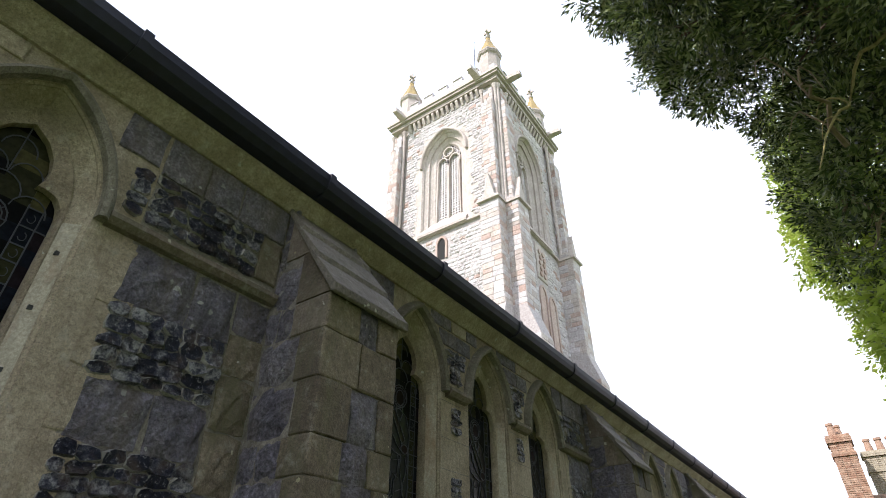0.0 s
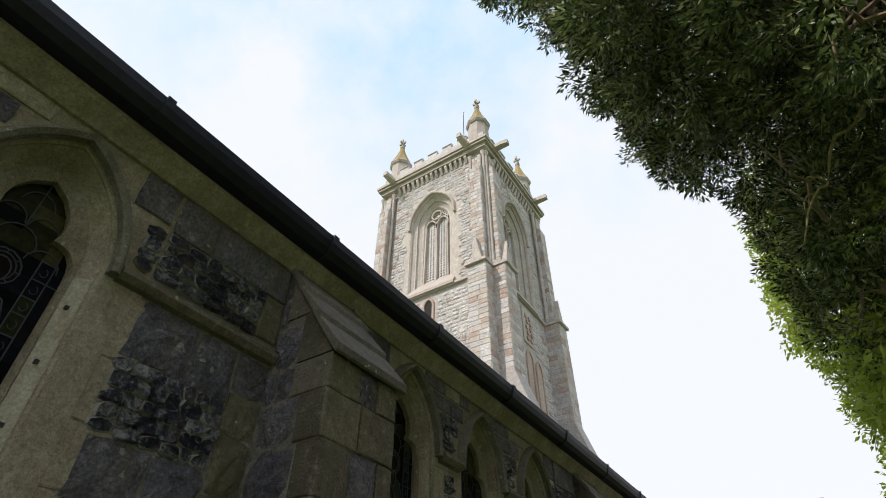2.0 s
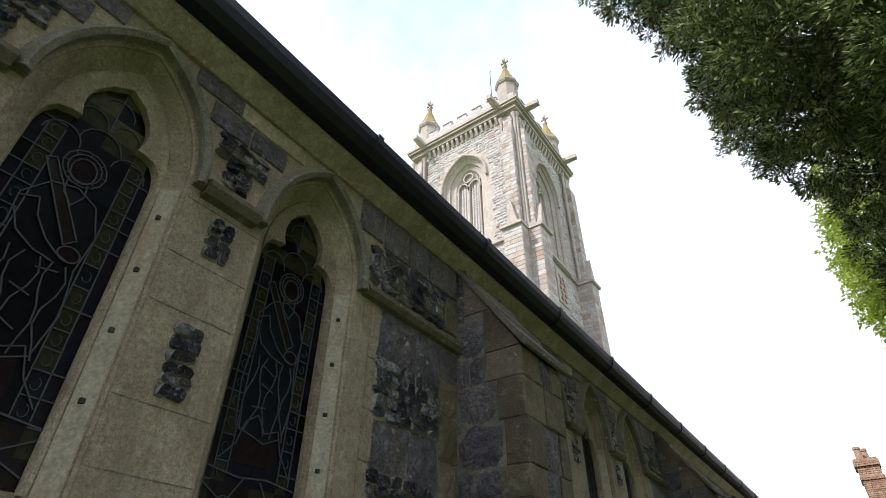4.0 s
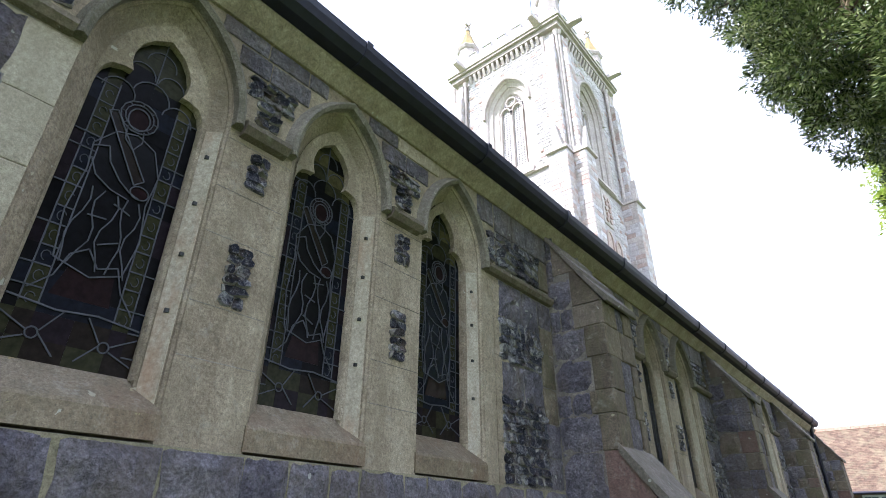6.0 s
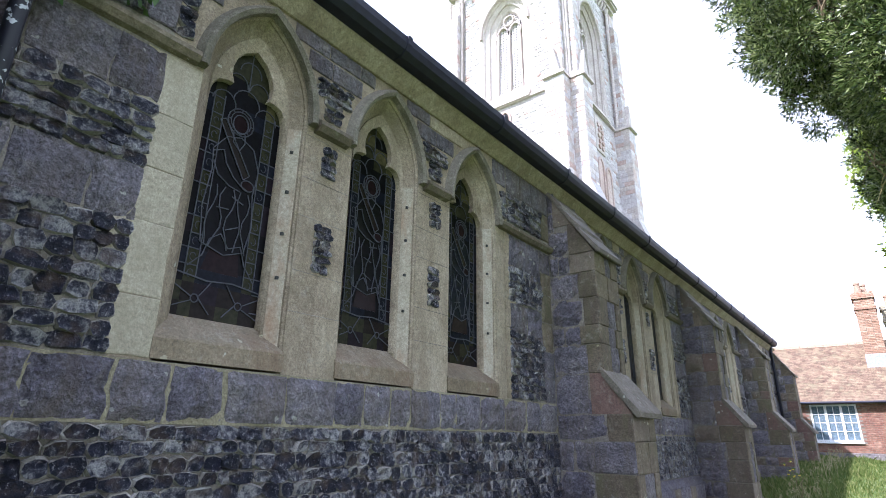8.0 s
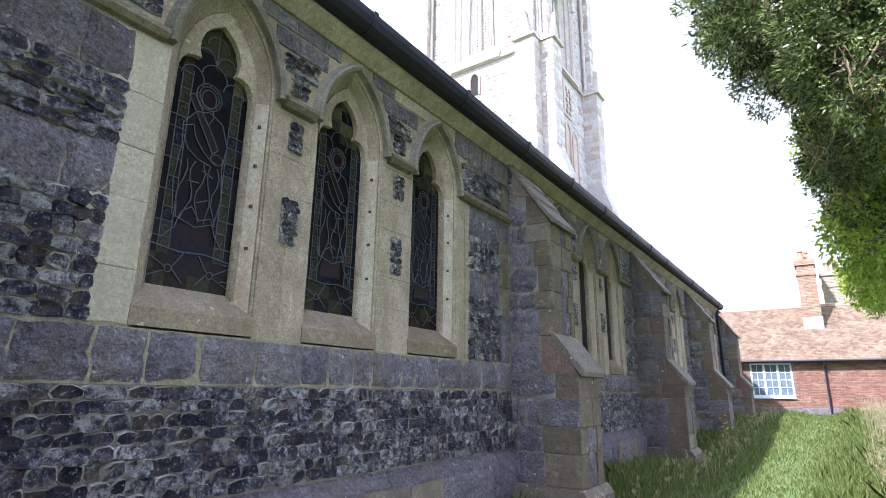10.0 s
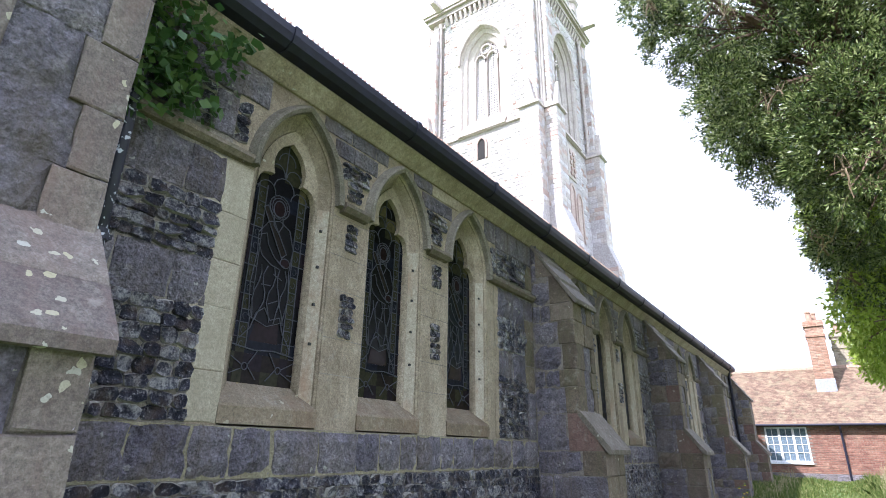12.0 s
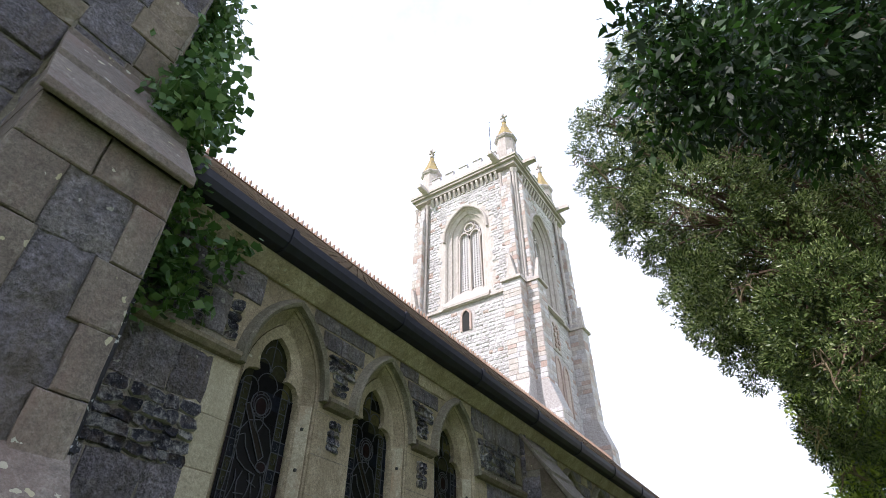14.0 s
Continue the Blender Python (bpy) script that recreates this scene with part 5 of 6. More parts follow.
for px, py in ((TX1 - 0.65, TY0 + 0.65), (TX1 - 0.65, TY1 - 0.85), (TX0 + 0.65, TY0 + 0.65), (TX0 + 0.65, TY1 - 0.85)):
    bm = bmesh.new()
    ngon_stack(bm, px, py, [(37.3, 1.0), (38.6, 1.0), (38.75, 0.9), (40.2, 0.86), (40.3, 0.98), (40.5, 1.08), (40.65, 1.05)])
    p = part("pinnacle", bm, TOWER_DRESS, tower, "octagonal corner pinnacle")
    bm = bmesh.new()
    ngon_stack(bm, px, py, [(40.65, 1.02), (41.6, 0.62), (42.7, 0.28), (43.2, 0.16)])
    part("spirelet", bm, GOLD_LICHEN, p, "stone cap golden with lichen")
    bm = bmesh.new()
    ngon_stack(bm, px, py, [(43.15, 0.2), (43.3, 0.26), (43.4, 0.12)])
    box(bm, px - 0.07, px + 0.07, py - 0.07, py + 0.07, 43.3, 44.6)
    box(bm, px - 0.36, px + 0.36, py - 0.07, py + 0.07, 43.9, 44.12)
    box(bm, px - 0.07, px + 0.07, py - 0.36, py + 0.36, 43.9, 44.12)
    part("cross", bm, TOWER_DRESS, p, "small stone cross finial")
for face, u in ((T_FRONT, -10.35), (T_FRONT, -17.75), (T_SIDE, 25.35), (T_SIDE, 32.6)):
    bm = bmesh.new()
    vs = [bm.verts.new(face.at(n, u + s, z)) for n, zz, ww in ((0.3, 0, 0.28), (1.2, 0.06, 0.26), (1.85, 0.02, 0.2)) for s, z in ((-ww, 36.75 + zz), (ww, 36.75 + zz), (ww * 0.8, 37.2 + zz), (-ww * 0.8, 37.2 + zz))]
    for a in (0, 4):
        for q in range(4):
            bm.faces.new((vs[a + q], vs[a + (q + 1) % 4], vs[a + 4 + (q + 1) % 4], vs[a + 4 + q]))
    bm.faces.new(vs[:4])
    bm.faces.new(vs[11:7:-1])
    part("gargoyle", bm, TOWER_DRESS, tower, "plain stone water spout")
bm = bmesh.new()
tube(bm, [(-12.4, 27.0, 37.5), (-12.4, 27.0, 47.0)], [0.05, 0.03], 6)
tube(bm, [(-12.4, 27.0, 46.9), (-12.25, 27.0, 47.0)], [0.03, 0.03], 5)
part("flagpole", bm, IRON, tower, "thin rod standing on the tower roof")

# slit window, relief panel and pair of lancets
def tower_lancet(face, c, z0, z1, a, filling):
    more = a * 0.9
    spring = z1 - a * 1.6
    rings = [[face.at(n, u, z) for u, z in ring_of(c, aa, z0, spring, more, 6)] for n, aa in ((0.0, a + 0.2), (0.1, a + 0.18), (0.1, a + 0.02), (0.03, a))]
    v, f = loft(rings)
    part_raw("lancet_surround", v, f, TOWER_PINK, tower)
    ring = [tuple(face.at(0.02, u, z)) for u, z in ring_of(c, a, z0, spring, more, 6)]
    part_raw("lancet_glass", ring, [tuple(range(len(ring)))], filling, tower)


# the slit has no depth: its shade is a near-black filling
tower_lancet(T_FRONT, WIN_F - 0.1, 21.6, 23.3, 0.3, DARK)
tower_lancet(T_SIDE, 29.0, 16.0, 20.0, 0.36, TOWER_PINK)
tower_lancet(T_SIDE, 30.35, 16.0, 19.7, 0.36, TOWER_PINK)
bm = bmesh.new()
box(bm, TX1 - 0.05, TX1 + 0.1, 28.45, 29.95, 20.6, 23.5)
bmesh.ops.bevel(bm, geom=list(bm.edges), offset=0.04, segments=1, affect="EDGES")
part("relief_panel", bm, TOWER_DRESS, tower, "carved stone panel")
bm = bmesh.new()
for k in range(5):
    for q in range(2):
        z, u = 21.0 + 0.45 * k, 28.9 + 0.55 * q + 0.12 * (k % 2)
        ngon = [(u + 0.2 * math.cos(t), z + 0.2 * math.sin(t)) for t in [math.pi / 4 * i for i in range(8)]]
        prism(bm, ngon, "x", TX1 + 0.08, TX1 + 0.2)
part("relief_carving", bm, TOWER_PINK, tower)


# ---- cottage ----
CY, CZ, CE, CR = 26.0, 0.6, 3.05, 5.95
cottage = thing("cottage", "low red brick cottage with a clay tiled roof and white casement", "house", (6, 29, CZ))
C_FACE = Face((0, CY, 0), -90)
CX0, CX1 = -3.0, 24.0
WX0, WX1, WZ0, WZ1 = 0.65, 2.38, 1.36, 2.93
bm = bmesh.new()
for x0, x1, z0, z1 in ((CX0, WX0, CZ - 0.4, CE), (WX1, CX1, CZ - 0.4, CE), (WX0, WX1, CZ - 0.4, WZ0), (WX0, WX1, WZ1, CE)):
    box(bm, x0, x1, CY, CY + 0.3, z0, z1)
part("front_wall", bm, MORTAR, cottage)
bm = bmesh.new()
box(bm, CX0, CX1, CY + 5.7, CY + 6.0, CZ - 0.4, CE)
for x in (CX0, CX1 - 0.3):
    prism(bm, [(CY + 0.3, CZ - 0.4), (CY + 5.7, CZ - 0.4), (CY + 5.7, CE), (CY + 3, CR - 0.15), (CY + 0.3, CE)], "x", x, x + 0.3)
part("outer_wall", bm, BRICK, cottage)
# board behind the casement, painted near-black for the dim room
bm = bmesh.new()
box(bm, WX0 - 0.4, WX1 + 0.4, CY + 0.9, CY + 1.0, 0.8, CE)
part("room_wall", bm, DARK, cottage)
bricks = Joined()
brng = random.Random(11)
z, row = CZ + 0.32, 0
while z < CE - 0.02:
    x = CX0 + (row % 2) * 0.112
    while x < 9.0:
        w = 0.215
        if not (x + w > WX0 and x < WX1 and WZ0 - 0.05 < z + 0.03 < WZ1):
            v, f = block_mesh(w, 0.065, 0.012, brng, 0.3)
            bricks.add([tuple(C_FACE.m @ Matrix.Translation((0, x + w / 2, z + 0.0325)) @ Vector(p)) for p in v], f)
        x += 0.225
    z, row = z + 0.075, row + 1
bricks.link("brick_facing", BRICK, cottage, "red facing bricks with pale joints")
bm = bmesh.new()
box(bm, CX0, CX1, CY - 0.06, CY + 0.02, CZ - 0.4, CZ + 0.3, 0.02)
part("base", bm, GREY, cottage, "grey rendered base of the wall")
bm = bmesh.new()
prism(bm, [(CY - 0.25, CE - 0.02), (CY + 3, CR), (CY + 6.25, CE - 0.02), (CY + 6.2, CE - 0.12), (CY + 3, CR - 0.16), (CY - 0.2, CE - 0.12)], "x", CX0 - 0.2, CX1 + 0.2)
part("roof_slab", bm, TILE, cottage)
ct = Joined()
slope = math.atan2(CR - CE, 3.25)
k = 0
while k * 0.11 < 4.3:
    s = k * 0.11
    y, z = CY - 0.26 + s * math.cos(slope), CE + s * math.sin(slope)
    x = CX0 - 0.2 + (k % 2) * 0.085
    while x < 11.0:
        l = brng.uniform(0.0, 0.014)
        dy, dz = 0.15 * math.cos(slope), 0.15 * math.sin(slope)
        p = [(x, y, z + 0.012 + l), (x + 0.16, y, z + 0.012 + l * 0.4), (x + 0.16, y + dy, z + dz + 0.004), (x, y + dy, z + dz + 0.004)]
        ct.add(p + [(a, b, c - 0.016) for a, b, c in p[:2]], [(0, 1, 2, 3), (4, 5, 1, 0)])
        x += 0.17
    k += 1
ct.link("roof_tiles", TILE, cottage, "weathered brown clay tiles")
bm = bmesh.new()
x = CX0 - 0.2
while x < CX1:
    prism(bm, [(CY + 2.86, CR - 0.08), (CY + 2.92, CR + 0.05), (CY + 3, CR + 0.09), (CY + 3.08, CR + 0.05), (CY + 3.14, CR - 0.08)], "x", x, x + 0.32)
    x += 0.335
part("ridge_tiles", bm, TERRA, cottage)
bm = bmesh.new()
tube(bm, [(CX0 - 0.2, CY - 0.3, CE - 0.05), (CX1, CY - 0.3, CE - 0.05)], [0.055, 0.055], 10)
part("gutter", bm, BLACK, cottage, "black gutter")
bm = bmesh.new()
tube(bm, [(3.68, CY - 0.3, CE - 0.05), (3.68, CY - 0.28, CE - 0.2), (3.68, CY - 0.07, CE - 0.4), (3.68, CY - 0.07, CZ)], [0.045] * 4, 10)
part("rain_pipe", bm, BLACK, cottage, "black rainwater pipe")
# casement
bm = bmesh.new()
box(bm, WX0 - 0.03, WX1 + 0.03, CY - 0.09, CY + 0.1, WZ0 - 0.08, WZ0 - 0.005, 0.01)
win = part("casement_window", bm, WHITE, cottage, "white painted casement window")
bm = bmesh.new()
for x0, x1, z0, z1 in ((WX0, WX0 + 0.07, WZ0, WZ1), (WX1 - 0.07, WX1, WZ0, WZ1), (WX0 + 0.07, WX1 - 0.07, WZ0, WZ0 + 0.08), (WX0 + 0.07, WX1 - 0.07, WZ1 - 0.07, WZ1)):
    box(bm, x0, x1, CY + 0.0, CY + 0.09, z0, z1)
for k in (1, 2):
    x = WX0 + (WX1 - WX0) * k / 3
    box(bm, x - 0.05, x + 0.05, CY + 0.0, CY + 0.09, WZ0 + 0.08, WZ1 - 0.07)
part("window_frame", bm, WHITE, win)
for k in range(3):
    x0, x1 = WX0 + (WX1 - WX0) * k / 3 + 0.055, WX0 + (WX1 - WX0) * (k + 1) / 3 - 0.055
    bm = bmesh.new()
    box(bm, (x0 + x1) / 2 - 0.014, (x0 + x1) / 2 + 0.014, CY + 0.03, CY + 0.06, WZ0 + 0.08, WZ1 - 0.07)
    for q in (1, 2, 3):
        z = WZ0 + 0.08 + (WZ1 - WZ0 - 0.15) * q / 4
        box(bm, x0, x1, CY + 0.034, CY + 0.056, z - 0.014, z + 0.014)
    part("glazing_bar", bm, WHITE, win)
    bm = bmesh.new()
    box(bm, x0, x1, CY + 0.064, CY + 0.07, WZ0 + 0.08, WZ1 - 0.07)
    part("pane", bm, CLEAR, win)


def chimney(x0, x1, y0, y1, z0, z1, pots, label, facing=CHIMNEY_BRICK):
    c = thing("chimney", label, "chimney", ((x0 + x1) / 2, (y0 + y1) / 2, z0), group="brick chimneys on the cottage")
    bm = bmesh.new()
    box(bm, x0 + 0.012, x1 - 0.012, y0 + 0.012, y1 - 0.012, z0, z1 - 0.02)
    part("stack", bm, MORTAR, c)
    j = Joined()
    z, row = z0, 0
    while z < z1 - 0.03:
        e = 0.0
        up = z1 - z
        if up < 0.16:
            e = 0.03
        elif up < 0.32:
            e = 0.06
        elif 0.75 < up < 0.9:
            e = 0.04
        for turn, a, b, base in ((-90, x0, x1, (0, y0 + 0.012, 0)), (0, y0, y1, (x1 - 0.012, 0, 0)), (180, -y1, -y0, (x0 + 0.012, 0, 0)), (90, -x1, -x0, (0, y1 - 0.012, 0))):
            face = Face(base, turn)
            n = max(2, round((b - a) / 0.225))
            for q in range(n):
                u0 = a - e + (b - a + 2 * e) * q / n
                u1 = a - e + (b - a + 2 * e) * (q + 1) / n
                v, f = block_mesh(u1 - u0 - 0.01, 0.066, 0.014, brng, 0.3)
                j.add([tuple(face.m @ Matrix.Translation((e, (u0 + u1) / 2, z + 0.033)) @ Vector(p)) for p in v], f)
        if e:
            bm = bmesh.new()
            box(bm, x0 - e, x1 + e, y0 - e, y1 + e, z, z + 0.07)
            part("oversailing_course", bm, facing, c)
        z += 0.076
    j.link("brick_facing", facing, c)
    bm = bmesh.new()
    box(bm, x0 - 0.03, x1 + 0.03, y0 - 0.03, y1 + 0.03, z0 - 0.6, z0 + 0.12, 0.01)
    part("flashing", bm, FLASHING, c, "grey lead flashing")
    for px, py in pots:
        bm = bmesh.new()
        ngon_stack(bm, px, py, [(z1 - 0.05, 0.15), (z1 + 0.08, 0.15), (z1 + 0.42, 0.115), (z1 + 0.43, 0.145), (z1 + 0.52, 0.14)], 12)
        part("chimney_pot", bm, TERRA, c, "terracotta chimney pot")
    return c


chimney(3.12, 3.9, 27.5, 28.6, 5.1, 8.15, ((3.38, 27.85), (3.6, 28.3)), "tall red brick chimney stack with two clay pots")
chimney(4.12, 5.6, 29.2, 30.0, 5.3, 7.75, ((4.45, 29.6), (4.85, 29.6), (5.25, 29.6)), "pale rendered chimney stack with three clay pots", PALE)


# ---- leaves ----
def leaf_cloud(name, centres, dirs, size, aspect, per, spread, material, parent, rng_seed, label="", droop=0.2, radial=0.15):
    """Sprigs of leaves: round each centre, pointed blades along and out from its direction. Four corners a leaf."""
    r = np.random.default_rng(rng_seed)
    centres, dirs = np.asarray(centres, float), np.asarray(dirs, float)
    k = len(centres)
    off = r.normal(0, 1, (k * per, 3))
    off *= np.minimum(1, 1.5 / np.linalg.norm(off, axis=1, keepdims=True))
    d = np.repeat(dirs, per, 0) * 0.7 + off * radial + r.normal(0, 0.9 - 0.9 * radial, (k * per, 3))
    d[:, 2] -= droop
    d /= np.linalg.norm(d, axis=1, keepdims=True)
    base = np.repeat(centres, per, 0) + off * spread
    side = np.cross(d, r.normal(0, 1, (k * per, 3)))
    side /= np.linalg.norm(side, axis=1, keepdims=True) + 1e-9
    ln = size * r.uniform(0.7, 1.35, (k * per, 1))
    w = ln * aspect / 2
    v = np.stack([base, base + d * ln * 0.45 + side * w, base + d * ln, base + d * ln * 0.45 - side * w], 1).reshape(-1, 3)
    n = k * per
    me = bpy.data.meshes.new(name)
    me.vertices.add(4 * n)
    me.vertices.foreach_set("co", v.ravel())
    me.loops.add(4 * n)
    me.loops.foreach_set("vertex_index", np.arange(4 * n, dtype=np.int32))
    me.polygons.add(n)
    me.polygons.foreach_set("loop_start", np.arange(0, 4 * n, 4, dtype=np.int32))
    me.materials.append(material)
    me.update(calc_edges=True)
    ob = put(new(name, me), parent)
    if label:
        ob["label"] = label
    return ob


def lobes(blobs, step, seed, depth=0.3, bumps=0.32, gaps=True):
    """Sprig places and directions over the uneven shells of several overlapping ellipsoids."""
    r = np.random.default_rng(seed)
    pts, dirs = [], []
    B = [(np.array(c, float), np.array(s, float)) for c, s in blobs]
    for i, (c, s) in enumerate(B):
        area = 4 * math.pi * ((s[0] * s[1]) ** 1.6 / 3 + (s[0] * s[2]) ** 1.6 / 3 + (s[1] * s[2]) ** 1.6 / 3) ** (1 / 1.6)
        n = int(area / step ** 2)
        q = r.normal(0, 1, (n, 3))
        q /= np.linalg.norm(q, axis=1, keepdims=True)
        for p in q:
            wob = noise.noise(tuple(p * 2.1 + i * 7.3)) * 0.55 + noise.noise(tuple(p * 5.5 + i * 3.1)) * 0.35
            if noise.noise(tuple(p * 4.0 + 40 + i)) < -0.33:
                continue
            f = 1 + bumps * wob - depth * r.random() ** 2.2
            x = c + p * s * f
            if gaps and noise.noise(tuple(x * 3.4)) < -0.1:
                continue
            if any(k != i and np.linalg.norm((x - c2) / s2) < 0.75 for k, (c2, s2) in enumerate(B)):
                continue
            pts.append(x)
            dirs.append(p)
    return np.array(pts), np.array(dirs)


def limb(bm, a, b, r0, r1, rng, bend=0.25, n=6, sides=7):
    a, b = Vector(a), Vector(b)
    pts = []
    for i in range(n + 1):
        t = i / n
        p = a.lerp(b, t)
        if 0 < i < n:
            p += Vector((rng.uniform(-1, 1), rng.uniform(-1, 1), rng.uniform(-1, 1))) * bend * (a - b).length * 0.12
        p.z += math.sin(t * math.pi) * bend * 0.4
        pts.append(p)
    tube(bm, pts, [r0 + (r1 - r0) * i / n for i in range(n + 1)], sides)
    return pts


trng = random.Random(3)


def tree(name, label, place, fork, blobs, leaf, bark, seed, r0, size, aspect, per, step, droop, bare=0, spread=None):
    """A trunk, limbs to every mass of the crown, twigs, an outer coat of sprigs and a darker inner one."""
    rng = random.Random(seed)
    t = thing(name, label, "tree", place, group="trees over the churchyard")
    bm = bmesh.new()
    limb(bm, (place[0], place[1], place[2] - 0.3), fork, r0, r0 * 0.55, rng, 0.3, 8, 12)
    part("trunk", bm, bark, t)
    for c, s in [q for q in blobs if q[1][0] > 0.65]:
        bm = bmesh.new()
        start = Vector(place).lerp(Vector(fork), rng.uniform(0.6, 1.0))
        pts = limb(bm, start, c, r0 * 0.3, 0.05, rng)
        for _ in range(10):
            e = Vector(c) + Vector((rng.uniform(-1, 1) * s[0], rng.uniform(-1, 1) * s[1], rng.uniform(-1, 0.6) * s[2])) * 0.85
            limb(bm, pts[rng.randrange(3, 7)], e, 0.035, 0.008, rng, 0.4, 5, 5)
        part("limb", bm, bark, t)
    for k in range(bare):
        c, s = blobs[k % len(blobs)]
        bm = bmesh.new()
        a = Vector(c) + Vector((rng.uniform(-0.6, 0.2) * s[0], rng.uniform(-0.9, -0.3) * s[1], -0.75 * s[2]))
        b = a + Vector((rng.uniform(-0.5, 0.3), rng.uniform(-0.7, -0.1), rng.uniform(-0.45, 0.05)))
        pts = limb(bm, a, b, 0.02, 0.005, rng, 0.5, 6, 5)
        for _ in range(4):
            p = pts[rng.randrange(1, 6)]
            limb(bm, p, p + Vector((rng.uniform(-0.25, 0.25), rng.uniform(-0.25, 0.1), rng.uniform(-0.22, 0.05))), 0.008, 0.003, rng, 0.5, 4, 4)
        part("bare_twig", bm, TWIG, t, "bare yellowish dead twig")
    p, d = lobes(blobs, step, seed)
    leaf_cloud("crown", p, d, size, aspect, per, spread or size * 0.95, leaf, t, seed + 1, droop=droop, radial=0.55 if spread else 0.15)
    p, d = lobes([(c, (s[0] * 0.62, s[1] * 0.62, s[2] * 0.62)) for c, s in blobs], step * 1.3, seed + 2, 0.2, 0.3, True)
    leaf_cloud("inner_crown", p, d, 0.075, 0.45, 16, 0.1, leaf, t, seed + 3)
    return t


YEW_BLOBS = [((4.8, 3.6, 8.2), 1.2), ((4.8, 5.8, 8.4), 1.2), ((4.4, 2.6, 6.6), 1.15), ((4.6, 4.8, 6.8), 1.15), ((3.6, 2.6, 8.6), 1.15), ((5.8, 2.6, 8.4), 1.3),
             ((4.0, 4.8, 8.8), 1.15), ((5.2, 5.8, 5.5), 1.1), ((6.2, 5.2, 8.6), 1.5), ((4.9, 3.0, 5.5), 1.1), ((5.0, 6.4, 6.8), 1.15), ((4.05, 3.8, 7.05), 1.1),
             ((3.65, 1.9, 7.6), 1.1), ((4.75, 1.9, 5.3), 1.05), ((5.1, 4.4, 5.1), 1.05), ((5.8, 3.6, 9.6), 1.6), ((4.8, 1.8, 9.0), 1.3)]
YEW_BLOBS += [((3.7, 3.7, 9.7), 1.2), ((2.9, 1.9, 9.0), 0.85), ((3.8, 5.0, 7.6), 0.85), ((3.6, 5.8, 8.5), 0.75), ((6.6, 3.6, 6.2), 1.5), ((6.4, 6.2, 7.0), 1.6), ((6.8, 2.2, 8.0), 1.9), ((6.3, 5.6, 11.0), 2.4), ((4.4, 3.0, 11.4), 1.7)]
YEW_BLOBS += [((3.4, 5.8, 9.6), 0.6), ((4.3, 5.35, 5.1), 0.5), ((2.35, 2.8, 9.6), 0.6), ((4.45, 5.95, 4.2), 0.45), ((4.45, 4.75, 4.35), 0.45), ((3.25, 4.45, 7.95), 0.5), ((4.3, 3.85, 4.65), 0.5), ((2.65, 1.75, 8.1), 0.5), ((3.25, 2.95, 6.45), 0.45), ((4.15, 6.1, 5.85), 0.45)]
YEW_BLOBS += [((3.4, 2.05, 5.85), 0.42), ((3.55, 2.8, 5.7), 0.42), ((2.95, 2.8, 7.5), 0.42), ((3.7, 3.7, 5.7), 0.42), ((4.3, 6.25, 5.1), 0.42), ((3.25, 2.35, 6.45), 0.42), ((3.55, 4.15, 6.15), 0.42), ((2.5, 2.8, 8.85), 0.42), ((2.65, 2.35, 7.95), 0.42), ((3.25, 1.75, 6.3), 0.42)]
YEW_BLOBS += [((4.0, 1.8, 11.5), 1.0), ((2.8, 1.8, 10.1), 0.75), ((2.32, 1.7, 9.8), 0.46), ((2.32, 1.6, 10.45), 0.2), ((3.4, 1.7, 10.3), 0.7)]
YEW_BLOBS = [(c, (r * 1.0, r * 1.0, r * 0.95)) for c, r in YEW_BLOBS]
yew = tree("yew_tree", "large dark green yew tree overhanging the churchyard", (7.8, 5.8, -0.1), (7.3, 5.5, 6.5), YEW_BLOBS, YEW, BARK, 5, 0.55, 0.06, 0.3, 76, 0.195, -0.1, 34, 0.066)
# unseen copies, added to keep skylight off the aisle wall and its glass
copy_thing(yew, pose(10.6, -7.5, -0.1, 0, 0, 75))
copy_thing(yew, pose(12.5, 19.0, 0.2, 0, 0, -30))
copy_thing(yew, pose(13.0, -0.5, -0.1, 0, 0, 160))

# a bare lichened branch hanging below the yew
bm = bmesh.new()
brng = random.Random(8)
bough = limb(bm, (5.9, 4.4, 6.4), (4.46, 3.2, 4.84), 0.022, 0.013, brng, 0.3, 7, 8)
hang = limb(bm, (4.46, 3.2, 4.84), (4.12, 3.2, 4.42), 0.013, 0.011, brng, 0.25, 5, 7)
limb(bm, (4.12, 3.2, 4.42), (3.84, 3.2, 4.05), 0.011, 0.004, brng, 0.25, 6, 7)
limb(bm, (4.13, 3.2, 4.44), (3.95, 3.17, 4.42), 0.008, 0.003, brng, 0.25, 5, 6)
limb(bm, (4.05, 3.2, 4.34), (3.93, 3.22, 4.27), 0.007, 0.003, brng, 0.25, 4, 6)
limb(bm, bough[4], (4.35, 3.1, 5.6), 0.009, 0.003, brng, 0.5, 6, 6)
limb(bm, bough[3], (3.9, 3.3, 5.25), 0.009, 0.003, brng, 0.5, 6, 6)
part("bare_branch", bm, LICHEN_TWIG, yew, "bare branch crusted with yellow lichen")

